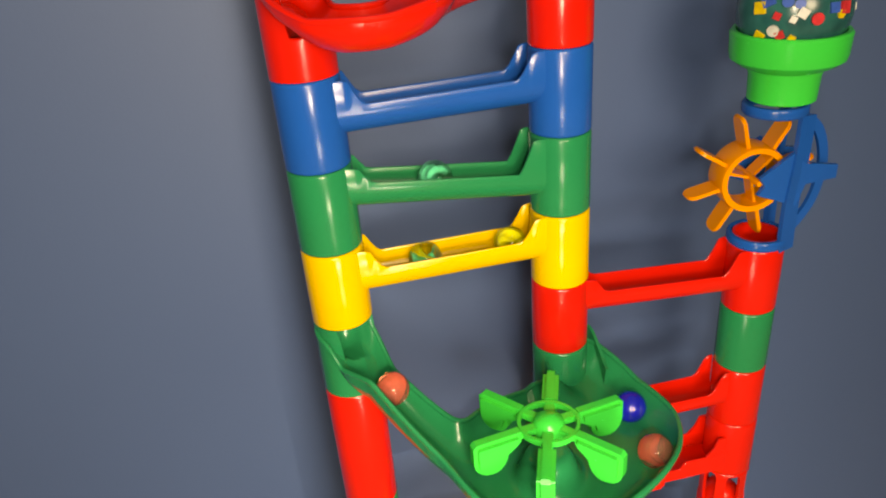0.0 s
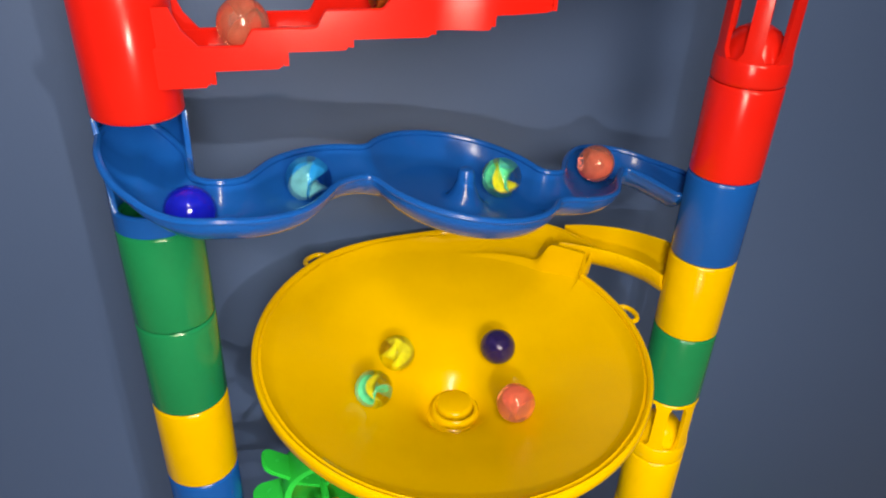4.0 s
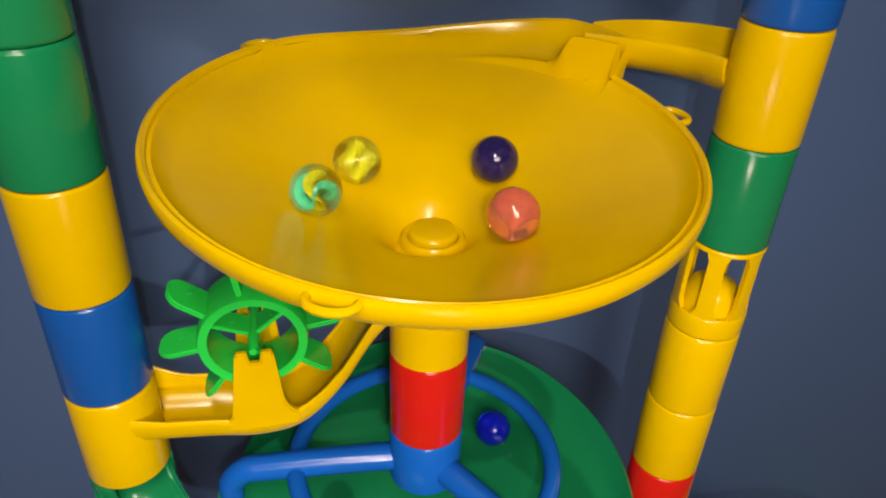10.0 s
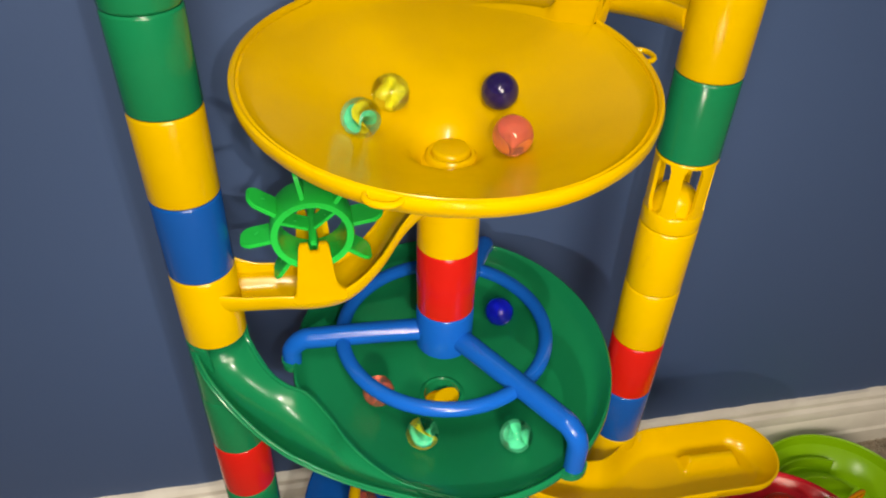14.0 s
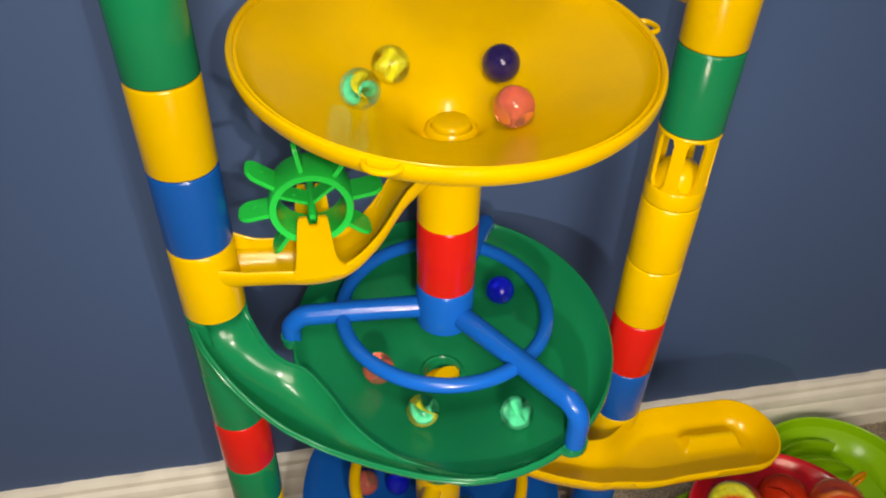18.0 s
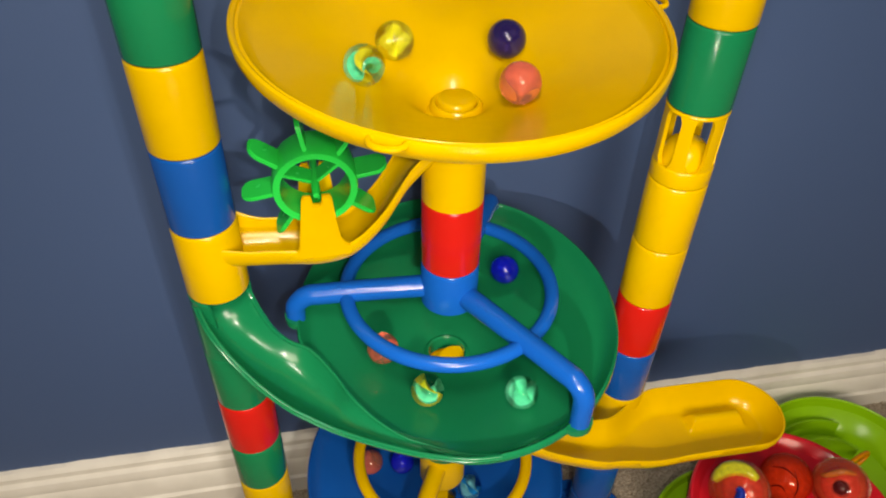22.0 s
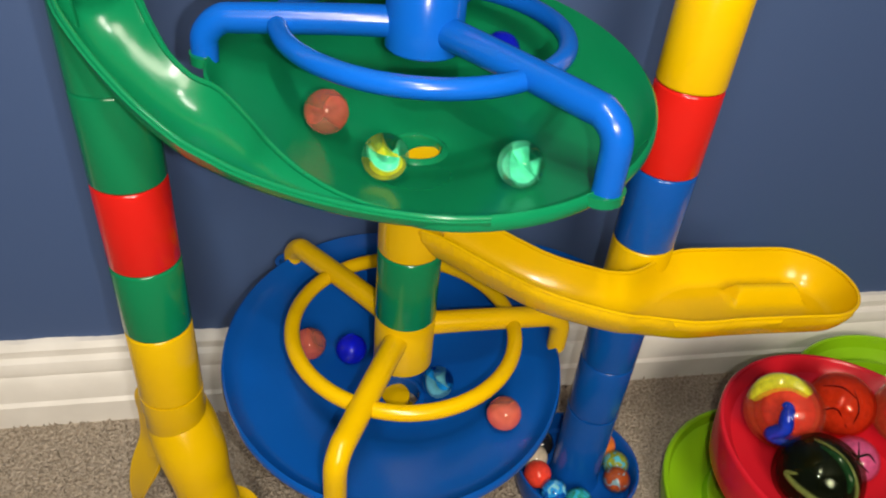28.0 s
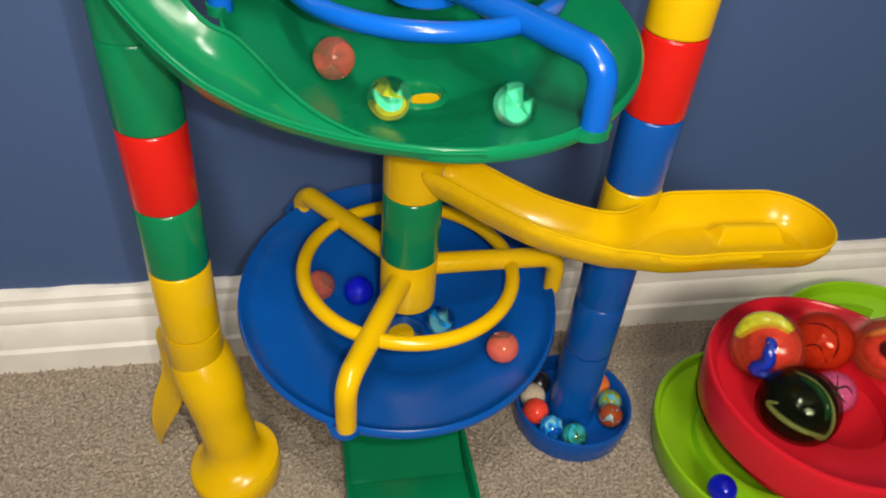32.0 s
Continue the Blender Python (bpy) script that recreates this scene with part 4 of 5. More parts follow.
def swirl_bowl(name, label, mat, cx, cy, rim, radius, deep, hole, column, tilt, hooks):
    base = empty(name, cx, cy, 0)
    pr = []
    n = 34
    for i in range(n + 1):
        r = hole + (radius - hole) * (i / n) ** 0.9
        pr.append((r, float(dish_z(r, hole, radius, rim, deep))))
    inner = pr[::-1]
    outer = [(r + 0.0008, z - 0.0026) for r, z in pr]
    bm = bmesh.new()
    lathe(bm, [(radius + 0.0022, rim + 0.0002), (radius + 0.0009, rim + 0.0012)] + inner + [(hole, pr[0][1] - 0.010), (hole + 0.002, pr[0][1] - 0.010)] + outer[:-1] + [(radius + 0.0014, rim - 0.006), (radius + 0.0028, rim - 0.003)], 144)
    if column:
        a0, a1, low = column
        for v in bm.verts:
            a = math.degrees(math.atan2(v.co.y, v.co.x)) % 360
            w = min(1, max(0, (a - a0) / 8)) * min(1, max(0, (a1 - a) / 26))
            if math.hypot(v.co.x, v.co.y) > 0.07 and v.co.z > low:
                w = w * w * (3 - 2 * w)
                v.co.z += (low - (rim - v.co.z) * 0.1 - v.co.z) * w
                r = math.hypot(v.co.x, v.co.y)
                k = (0.089 + max(0, r - 0.089) * (1 - 0.95 * w)) / r if r > 0.089 else 1
                v.co.x, v.co.y = v.co.x * k, v.co.y * k
    for v in bm.verts:
        v.co.z += float(lean(v.co.x, v.co.y, radius, tilt))
        # the hole lies on the column's axis, the rim does not
        k = max(0.0, 1 - max(0.0, math.hypot(v.co.x, v.co.y) - hole) / (radius - hole))
        v.co.x, v.co.y = v.co.x - cx * k, v.co.y - cy * k
    part("dish", bm, mat, base)
    bm = bmesh.new()
    z = pr[0][1]
    lathe(bm, [(hole - 0.0004, z - 0.004), (hole - 0.0002, z + 0.0016), (hole + 0.001, z + 0.0026), (hole + 0.0026, z + 0.0018), (hole + 0.0042, z + 0.0002), (hole + 0.004, z - 0.002)], 48, (-cx, -cy))
    part("lip", bm, mat, base)
    for deg in hooks:
        a = radians(deg)
        r0, z0 = radius + 0.001, rim - 0.002 + float(lean(radius * math.cos(a), radius * math.sin(a), radius, tilt))
        pts = []
        for k in range(9):
            u = math.pi * k / 8
            pts.append(((r0 + 0.0075 * math.sin(u)) * math.cos(a) - 0.0085 * math.cos(u) * math.sin(a), (r0 + 0.0075 * math.sin(u)) * math.sin(a) + 0.0085 * math.cos(u) * math.cos(a), z0))
        bm = bmesh.new()
        sweep(bm, pts, [(-0.0014, -0.0022), (0.0014, -0.0022), (0.0014, 0.0022), (-0.0014, 0.0022)])
        part("hook", bm, mat, base)
    return tagged(base, label, "bowl")


GX, GY, GZ, GR, GD, GT = 0.0058, -0.0049, 0.3377, 0.1008, 0.0460, (-0.0075, 0.138)
BX, BY, BZ, BR, BD, BT = -0.0045, 0.004, 0.1475, 0.1018, 0.0365, (0.0035, 0.144)
green_bowl = swirl_bowl("swirl_bowl", "round dark green plastic marble bowl with spur", GREEN, GX, GY, GZ, GR, GD, 0.0125, (186, 264, 0.3250), GT, (-58.5, 174))
blue_bowl = swirl_bowl("swirl_bowl", "round blue plastic marble bowl under yellow guard", BLUE, BX, BY, BZ, BR, BD, 0.0125, None, BT, (2, 128, 245))


def loft_gutter_bm(outer, inner, depth, thick=0.0022, steps=8, n=14, lip=0.0013):
    """A gutter between two edge lines, sunk by depth in its middle, with rounded lips."""
    bm = bmesh.new()
    a, b = curve(outer, steps), curve(inner, steps)
    deep = [p.x for p in curve([(d, 0, 0) for d in depth], steps)]
    rings = []
    for p, q, d in zip(a, b, deep):
        top, low = [], []
        for k in range(n + 1):
            t = k / n
            v = p + (q - p) * t - Vector((0, 0, d * (1 - abs(2 * t - 1) ** 2.6)))
            out = (p - q).normalized() * thick * (1 - 2 * t)
            top.append(bm.verts.new(v))
            low.append(bm.verts.new(v + Vector((out.x, out.y, -thick * (0.4 + 0.6 * min(1, 8 * t, 8 * (1 - t)))))))
        rings.append(top + low[::-1])
    m = len(rings[0])
    faces = []
    for r0, r1 in zip(rings, rings[1:]):
        for k in range(m):
            faces.append(bm.faces.new((r0[k], r0[(k + 1) % m], r1[(k + 1) % m], r1[k])))
    faces += [bm.faces.new(rings[0]), bm.faces.new(rings[-1][::-1])]
    bmesh.ops.recalc_face_normals(bm, faces=faces)
    last = len(a) - 1
    sweep(bm, a, disc(lip, 10))
    # the inner lip dies away into the dish
    sweep(bm, b, disc(lip, 8), scale=[min(1, 0.2 + 2.2 * (1 - i / last)) for i in range(last + 1)])
    return bm


def green_spur():
    base = green_bowl
    outer = [(-0.1550, 0.0000, 0.3735), (-0.1500, -0.0135, 0.3720), (-0.1440, -0.0270, 0.3670), (-0.1330, -0.0410, 0.3572), (-0.1190, -0.0535, 0.3455), (-0.1040, -0.0630, 0.3350), (-0.0930, -0.0690, 0.3305), (-0.0800, -0.0757, 0.3264),
             (-0.0630, -0.0840, 0.3238), (-0.0460, -0.0920, 0.3229), (-0.0280, -0.1000, 0.3232), (-0.0080, -0.1062, 0.3238), (0.0100, -0.1076, 0.3240)]
    inner = [(-0.1250, 0.0060, 0.3760), (-0.1215, -0.0060, 0.3735), (-0.1165, -0.0105, 0.3600), (-0.1100, -0.0140, 0.3475), (-0.1015, -0.0165, 0.3385), (-0.0900, -0.0215, 0.3345), (-0.0770, -0.0385, 0.3285), (-0.0690, -0.0540, 0.3262),
             (-0.0575, -0.0685, 0.3222), (-0.0425, -0.0820, 0.3195), (-0.0260, -0.0905, 0.3178), (-0.0080, -0.0985, 0.3180), (0.0100, -0.1058, 0.3225)]
    depth = (0.0050, 0.0120, 0.0165, 0.0170, 0.0160, 0.0150, 0.0120, 0.0085, 0.0058, 0.0042, 0.0032, 0.0020, 0.0010)
    shift = Vector((GX, GY, 0))
    part("spur", loft_gutter_bm([Vector(p) - shift for p in outer], [Vector(p) - shift for p in inner], depth), GREEN, base)
    part("sleeve", open_tube_bm(zk(-4), zk(-3), (XL - GX, -GY), -46, gap=62, foot=0.014), GREEN, base)
    # throat under the dish
    bm = bmesh.new()
    lathe(bm, [(0.0150, 0.288), (0.0165, 0.288), (0.0165, zk(-5) - 0.012), (0.0150, zk(-5) - 0.012)], 40, (-GX, -GY))
    part("throat", bm, GREEN, base)


green_spur()


def blue_run_in():
    """The gutter that leads from the right column along the wall into the blue bowl."""
    line = curve([(XR - BX - 0.004, 0.012 - BY, 0.1700), (0.1300 - BX, 0.034 - BY, 0.1690), (0.1120 - BX, 0.0550 - BY, 0.1675), (0.0900 - BX, 0.0700 - BY, 0.1655), (0.0640 - BX, 0.0800 - BY, 0.1630), (0.040 - BX, 0.0860 - BY, 0.160)], 8)
    part("trough", trough_bm(line, 0.0130, [0.0035] * len(line)), BLUE, blue_bowl)
    inlet = part("sleeve", tube_bm(zk(-8), zk(-7), at=(XR - BX, -BY)), BLUE, blue_bowl)
    part("collar", collar_bm(zk(-7), (XR - BX, -BY)), BLUE, inlet)


blue_run_in()


def guard(name, mat, label, z_top, z_low, z_arm, angles, ring_r, rim_z, cx, cy, rim_r, tilt):
    """A hub tube with three arms that stand on the bowl's rim, tied by a ring."""
    base = empty(name, 0, 0, 0)
    bm = bmesh.new()
    lathe(bm, [(RT - 0.001, z_low), (RT, z_low + 0.001), (RT, z_top - 0.0015), (RT - 0.001, z_top - 0.0002), (RT - 0.0022, z_top - 0.0002), (RT - 0.0022, z_low)], 56)
    part("hub", bm, mat, base)
    part("collar", collar_bm(z_top), mat, base)
    bm = bmesh.new()
    ring = [(ring_r * math.cos(2 * math.pi * i / 72), ring_r * math.sin(2 * math.pi * i / 72), z_arm - 0.001) for i in range(73)]
    sweep(bm, ring + ring[1:2], disc(0.0046, 12), cap=False)
    part("ring", bm, mat, base)
    for deg in angles:
        a = radians(deg)
        c, s = math.cos(a), math.sin(a)
        # how far out the rim lies in this direction
        k = cx * c + cy * s
        out = k + math.sqrt(max(0, k * k - cx * cx - cy * cy + rim_r * rim_r)) + 0.0030
        foot = rim_z + float(lean(out * c - cx, out * s - cy, rim_r, tilt)) - 0.004
        pts = [(0.015, z_arm + 0.001), (0.04, z_arm + 0.001), (out - 0.018, z_arm), (out - 0.008, z_arm - 0.001), (out - 0.001, z_arm - 0.008), (out, 0.5 * z_arm + 0.5 * foot - 0.006), (out, foot)]
        line = curve([(r * c, r * s, z) for r, z in pts], 6)
        scale = [1.0 - 0.18 * i / (len(line) - 1) for i in range(len(line))]
        bm = bmesh.new()
        sweep(bm, line, disc(0.0072, 14), up=Vector((-s, c, 0)), scale=scale)
        part("arm", bm, mat, base)
    return tagged(base, label, "guard")


guard("bowl_guard", GUARD_BLUE, "blue plastic three-armed guard standing over green bowl", zk(-3), 0.3455, 0.3560, (-57.5, 61, 176.5), 0.0650, GZ, GX, GY, GR, GT)
guard("bowl_guard", YELLOW, "yellow plastic three-armed guard standing over blue bowl", zk(-7) + 0.003, 0.1450, 0.1715, (1, 126, 243), 0.0665, BZ, BX, BY, BR, BT)


# ---- curl chute: from under the green bowl round the right column ----
def curl_chute():
    base = empty("curl_chute", 0, 0, 0)
    part("sleeve", tube_bm(zk(-6), zk(-5) - 0.009), YELLOW, base)
    sleeve(YELLOW, base, zk(-7), zk(-6), (XR, 0))
    # its mouth stands in the throat of the bowl above
    bm = bmesh.new()
    lathe(bm, [(0.0001, 0.2770), (0.0132, 0.2790), (0.0134, 0.2865), (0.0146, 0.2865), (0.0146, 0.2680), (0.0001, 0.2680)], 40, closed=False)
    part("mouth", bm, YELLOW, base)
    run = smooth_plan([(0.008, -0.002), (0.028, -0.0155), (0.048, -0.0300), (0.0685, -0.0415), (0.099, -0.0490), (0.112, -0.0490), (0.120, -0.0483), (0.130, -0.0458), (0.140, -0.0425), (0.150, -0.0392), (0.160, -0.0369), (0.170, -0.0362), (0.190, -0.0358), (0.2250, -0.0355)])

    def whole(x, y):
        u = np.clip((x - 0.112) / 0.055, 0, 1)
        return seg_dist(x, y, run) - 0.0178 - 0.0127 * u * u * (3 - 2 * u)

    def far(x, y):
        d = np.maximum(whole(x, y), -(np.hypot(x, y) - RT + 0.001))
        return np.maximum(d, -(np.hypot(x - XR, y) - RT + 0.001))

    def height(x, y, s):
        # the floor runs level up to the two tubes
        s = np.maximum(-whole(x, y), 0)
        rim = 0.2215 + 0.042 * (0.245 - x) + 0.024 * np.clip((0.140 - x) / 0.130, 0, 1) ** 1.2
        deep = 0.0190
        z = rim - deep * (1 - (1 - np.clip(s / 0.0130, 0, 1)) ** 2.1)
        isl = np.maximum(np.abs(y + 0.0290) - 0.0040, np.maximum(0.189 - x, x - 0.229)) / 0.0045
        up = 1 / (1 + np.exp(np.clip(isl * 4 - 1, -30, 30)))
        return z + 0.0105 * up

    bm = bmesh.new()
    tray(bm, far, height, (-0.012, -0.092, 0.256, 0.022), step=0.0012, rim=0.0010)
    part("dish", bm, YELLOW, base)
    return tagged(base, "yellow plastic curl chute with an island pocket", "chute")


curl_chute()


# ---- feet ----
def elbow_foot():
    base = empty("elbow_foot", XL, 0, 0)
    bm = bmesh.new()
    lathe(bm, [(RT - 0.001, 0.098), (RT, 0.1), (RT, zk(-8) - 0.0004), (RT - 0.0022, zk(-8) - 0.0004), (RT - 0.0022, 0.098)], 48)
    part("sleeve", bm, YELLOW, base)
    bm = bmesh.new()
    line = curve([(0, 0.004, 0.112), (0.002, 0.0, 0.100), (0.008, -0.010, 0.082), (0.0115, -0.0150, 0.060), (0.0145, -0.0178, 0.044), (0.0155, -0.0190, 0.034)], 6)
    n = len(line)
    scale = [1.0 + 0.15 * math.sin(math.pi * min(1, i / (n * 0.55))) - 0.02 * (i / n) for i in range(n)]
    sweep(bm, line, disc(0.0182, 36), up=Vector((1, 0.2, 0)), scale=scale)
    part("elbow", bm, YELLOW, base)
    # the toe flares from the pipe to a round rim on the carpet
    bm = bmesh.new()
    rings = []
    for i in range(20):
        u = min(1, i / 15)
        grow = u ** 3.0
        z = 0.044 - 0.031 * u ** 0.8 if i < 16 else (0.0110, 0.0085, 0.0015, 0.0)[i - 16]
        rr = 0.0174 + 0.0131 * grow + (0.0 if i < 16 else (0.0012, 0.0015, 0.0006, -0.0004)[i - 16])
        cx, cy = 0.0147 + 0.0015 * u, -0.0180 - 0.0030 * u
        tip = 0.34 * grow * (1 if i < 16 else z / 0.013)
        rings.append([bm.verts.new((cx + rr * math.cos(q), cy + rr * math.sin(q), z + tip * rr * (1 + math.cos(q - 0.5)) * 0.5)) for q in (2 * math.pi * k / 48 for k in range(48))])
    for p, q in zip(rings, rings[1:]):
        for k in range(48):
            bm.faces.new((p[k], q[k], q[(k + 1) % 48], p[(k + 1) % 48]))
    bm.faces.new(rings[0])
    bm.faces.new(rings[-1][::-1])
    bmesh.ops.recalc_face_normals(bm, faces=bm.faces)
    part("toe", bm, YELLOW, base)
    bm = bmesh.new()
    line = curve([(-0.014, 0.010, 0.122), (-0.0215, 0.011, 0.108), (-0.0215, 0.012, 0.085), (-0.024, 0.012, 0.062), (-0.034, 0.011, 0.038), (-0.040, 0.010, 0.018), (-0.0415, 0.010, 0.001)], 5)
    m = len(line)
    sweep(bm, line, [(-0.012, -0.0012), (0.0, -0.003), (0.012, -0.0012), (0.012, 0.0008), (0.0, -0.001), (-0.012, 0.0008)], up=Vector((-0.8, -0.5, 0.1)), scale=[0.55 + 0.65 * math.sin(math.pi * i / (m - 1)) - 0.40 * (i / (m - 1)) ** 3 for i in range(m)])
    # web that ties the fin to the elbow
    web = [(-0.016, 0.006, 0.108), (-0.0225, 0.011, 0.100), (-0.0225, 0.012, 0.080), (-0.026, 0.012, 0.056), (-0.012, 0.000, 0.070), (0.0, -0.004, 0.090)]
    sides = [[bm.verts.new(Vector(p) + Vector((0.0005, 0.0009, 0)) * k) for p in web] for k in (-1, 1)]
    bm.faces.new(sides[0])
    bm.faces.new(sides[1][::-1])
    for k in range(6):
        j = (k + 1) % 6
        bm.faces.new((sides[0][k], sides[1][k], sides[1][j], sides[0][j]))
    bmesh.ops.recalc_face_normals(bm, faces=bm.faces)
    part("fin", bm, YELLOW, base)
    return tagged(base, "yellow plastic elbow outlet foot standing on carpet", "foot")


elbow_foot()


def base_tray():
    base = empty("base_tray", XR, 0, 0)
    bm = bmesh.new()
    lathe(bm, [(0.0001, 0.006), (0.040, 0.006), (0.0425, 0.008), (0.0440, 0.0215), (0.0452, 0.0230), (0.0466, 0.0225), (0.0470, 0.0210), (0.0455, 0.002), (0.0445, 0.0), (0.0001, 0.0)], 72, closed=False)
    part("dish", bm, BLUE, base)
    bm = bmesh.new()
    lathe(bm, [(0.0195, 0.006), (0.0185, 0.012), (RT, 0.016), (RT, zk(-9) - 0.0005), (RT - 0.0022, zk(-9) - 0.0005), (RT - 0.0022, 0.006)], 56)
    part("sleeve", bm, BLUE, base)
    return tagged(base, "round blue plastic base tray holding glass marbles", "tray")


base_tray()


def catch_tray():
    base = empty("catch_tray", 0, 0, 0)
    bm = bmesh.new()
    # a shallow box with a sloping run-in, longer than wide
    w, t = 0.0455, 0.003
    y0, y1 = 0.03, -0.165
    box(bm, (2 * w, y0 - y1, 0.005), (0, (y0 + y1) / 2, 0.0025), 0.001)
    part("pan", bm, GREEN, base)
    for x in (-w + t / 2, w - t / 2):
        bm = bmesh.new()
        box(bm, (t, y0 - y1, 0.022), (x, (y0 + y1) / 2, 0.0155), 0.0009)
        part("side_wall", bm, GREEN, base)
    for y in (y0 - t / 2, y1 + t / 2):
        bm = bmesh.new()
        box(bm, (2 * w - 2 * t - 0.0004, t, 0.02), (0, y, 0.0152), 0.0009)
        part("end_wall", bm, GREEN, base)
    bm = bmesh.new()
    vs = [bm.verts.new(v) for v in ((-w + t + 0.0004, 0.02, 0.03), (w - t - 0.0004, 0.02, 0.03), (w - t - 0.0004, -0.045, 0.0055), (-w + t + 0.0004, -0.045, 0.0055), (-w + t + 0.0004, 0.02, 0.0055), (w - t - 0.0004, 0.02, 0.0055))]
    for q in ((0, 1, 2, 3), (0, 4, 5, 1), (1, 5, 2), (0, 3, 4), (4, 3, 2, 5)):
        bm.faces.new([vs[i] for i in q])
    bmesh.ops.recalc_face_normals(bm, faces=bm.faces)
    part("ramp", bm, GREEN, base)
    return tagged(base, "green plastic catch tray lying on carpet", "tray")


catch_tray()


def drain_cup():
    base = empty("drain_cup", 0, 0, 0)
    bm = bmesh.new()
    lathe(bm, [(0.0150, 0.088), (0.0165, 0.088), (0.0172, 0.080), (RT, 0.078), (RT, 0.031), (RT - 0.0022, 0.031), (RT - 0.0022, 0.078), (0.0150, 0.080)], 48)
    part("sleeve", bm, YELLOW, base)
    bm = bmesh.new()
    lathe(bm, [(0.0001, 0.1080), (0.0105, 0.1080), (0.0115, 0.1070), (0.0115, 0.079), (0.0001, 0.079)], 32, (BX, BY), closed=False)
    part("stopper", bm, YELLOW, base)
    return tagged(base, "yellow plastic drain tube under the blue bowl", "tube")


drain_cup()
bm = bmesh.new()
lathe(bm, [(0.0001, 0.2895), (0.0122, 0.2895), (0.0122, 0.2835), (0.0001, 0.2835)], 32, closed=False)
part("stopper", bm, YELLOW, green_bowl, "yellow plastic insert")


# ---- dishes on the carpet beside the tower ----
def toy_dish(name, label, mat, x, y, z, radius, high, tilt=(0, 0)):
    base = new(name)
    base.matrix_world = pose(x, y, z, tilt[0], tilt[1], 0)
    bm = bmesh.new()
    lathe(bm, [(0.0001, 0.006), (radius * 0.40, 0.006), (radius * 0.44, 0.0085), (radius * 0.66, 0.010), (radius * 0.70, high * 0.45), (radius * 0.93, high * 0.72), (radius * 0.955, high * 0.97), (radius * 0.975, high), (radius * 0.995, high * 0.97), (radius, high * 0.90), (radius * 0.97, 0.004), (radius * 0.94, 0.0), (0.0001, 0.0)], 96, closed=False)
    part("dish", bm, mat, base)
    return base, label


b, l = toy_dish("toy_dish", "", DISH_LIME, 0.281, -0.056, 0.0, 0.090, 0.028)
tagged(b, "lime green plastic toy dish lying under red dish", "dish", "stacked toy dishes")
bm = bmesh.new()
lathe(bm, [(0.047, 0.0085), (0.049, 0.018), (0.052, 0.019), (0.055, 0.018), (0.057, 0.0085)], 72, closed=False)
part("ridge", bm, DISH_LIME, b)
def red_dish():
    base = empty("toy_dish", 0.300, -0.064, 0.0195)
    R = 0.0895
    bm = bmesh.new()
    lathe(bm, [(0.0001, 0.0445), (0.040, 0.0445), (0.0435, 0.047), (0.0450, 0.060), (0.0475, 0.0618), (0.066, 0.0625), (0.079, 0.066), (0.0845, 0.0735), (0.0868, 0.0749), (R - 0.0008, 0.0745), (R, 0.072), (0.0865, 0.041), (0.0835, 0.0385), (0.060, 0.0385), (0.056, 0.035), (0.053, 0.0), (0.0001, 0.0)], 112, closed=False)
    part("dish", bm, DISH_RED, base)
    bm = bmesh.new()
    lathe(bm, [(0.0855, 0.0745), (0.0865, 0.0760), (0.0885, 0.0758), (0.0894, 0.0742)], 112)
    part("rim", bm, DISH_RED, base)
    return tagged(base, "red plastic toy dish full of large glass marbles", "dish", "stacked toy dishes")


red_dish()
b, l = toy_dish("toy_dish", "", DISH_LIME, 0.409, 0.0, 0.012, 0.083, 0.040, (0, -4))
tagged(b, "lime green plastic toy dish with swirled walls", "dish", "stacked toy dishes")
for r0, a0, a1 in ((0.030, 30, 200), (0.052, 60, 170)):
    bm = bmesh.new()
    pts = [((r0 + 0.00008 * q) * math.cos(radians(q)), (r0 + 0.00008 * q) * math.sin(radians(q)), 0.018) for q in range(a0, a1, 6)]
    sweep(bm, pts, [(-0.0018, -0.009), (0.0018, -0.009), (0.0012, 0.012), (-0.0012, 0.012)])
    part("swirl_wall", bm, DISH_LIME, b)


def hoop():
    base = empty("hoop", 0.416, -0.002, 0.044)
    bm = bmesh.new()
    ring = [(0.017 * math.cos(a), 0.006 * math.cos(a), 0.010 + 0.011 * math.sin(a)) for a in [2 * math.pi * k / 40 for k in range(41)]]
    sweep(bm, ring + ring[1:2], disc(0.0021, 10), up=Vector((-0.3, 1, 0)), cap=False)
    part("loop", bm, ORANGE, base)
    bm = bmesh.new()
    sweep(bm, curve([(0.0, 0.0, 0.0), (-0.001, 0.002, -0.008), (-0.001, 0.003, -0.0205)], 4), disc(0.0028, 10), up=Vector((1, 0, 0)))
    part("stem", bm, ORANGE, base)
    return tagged(base, "small orange plastic hoop standing in lime dish", "hoop")


hoop()


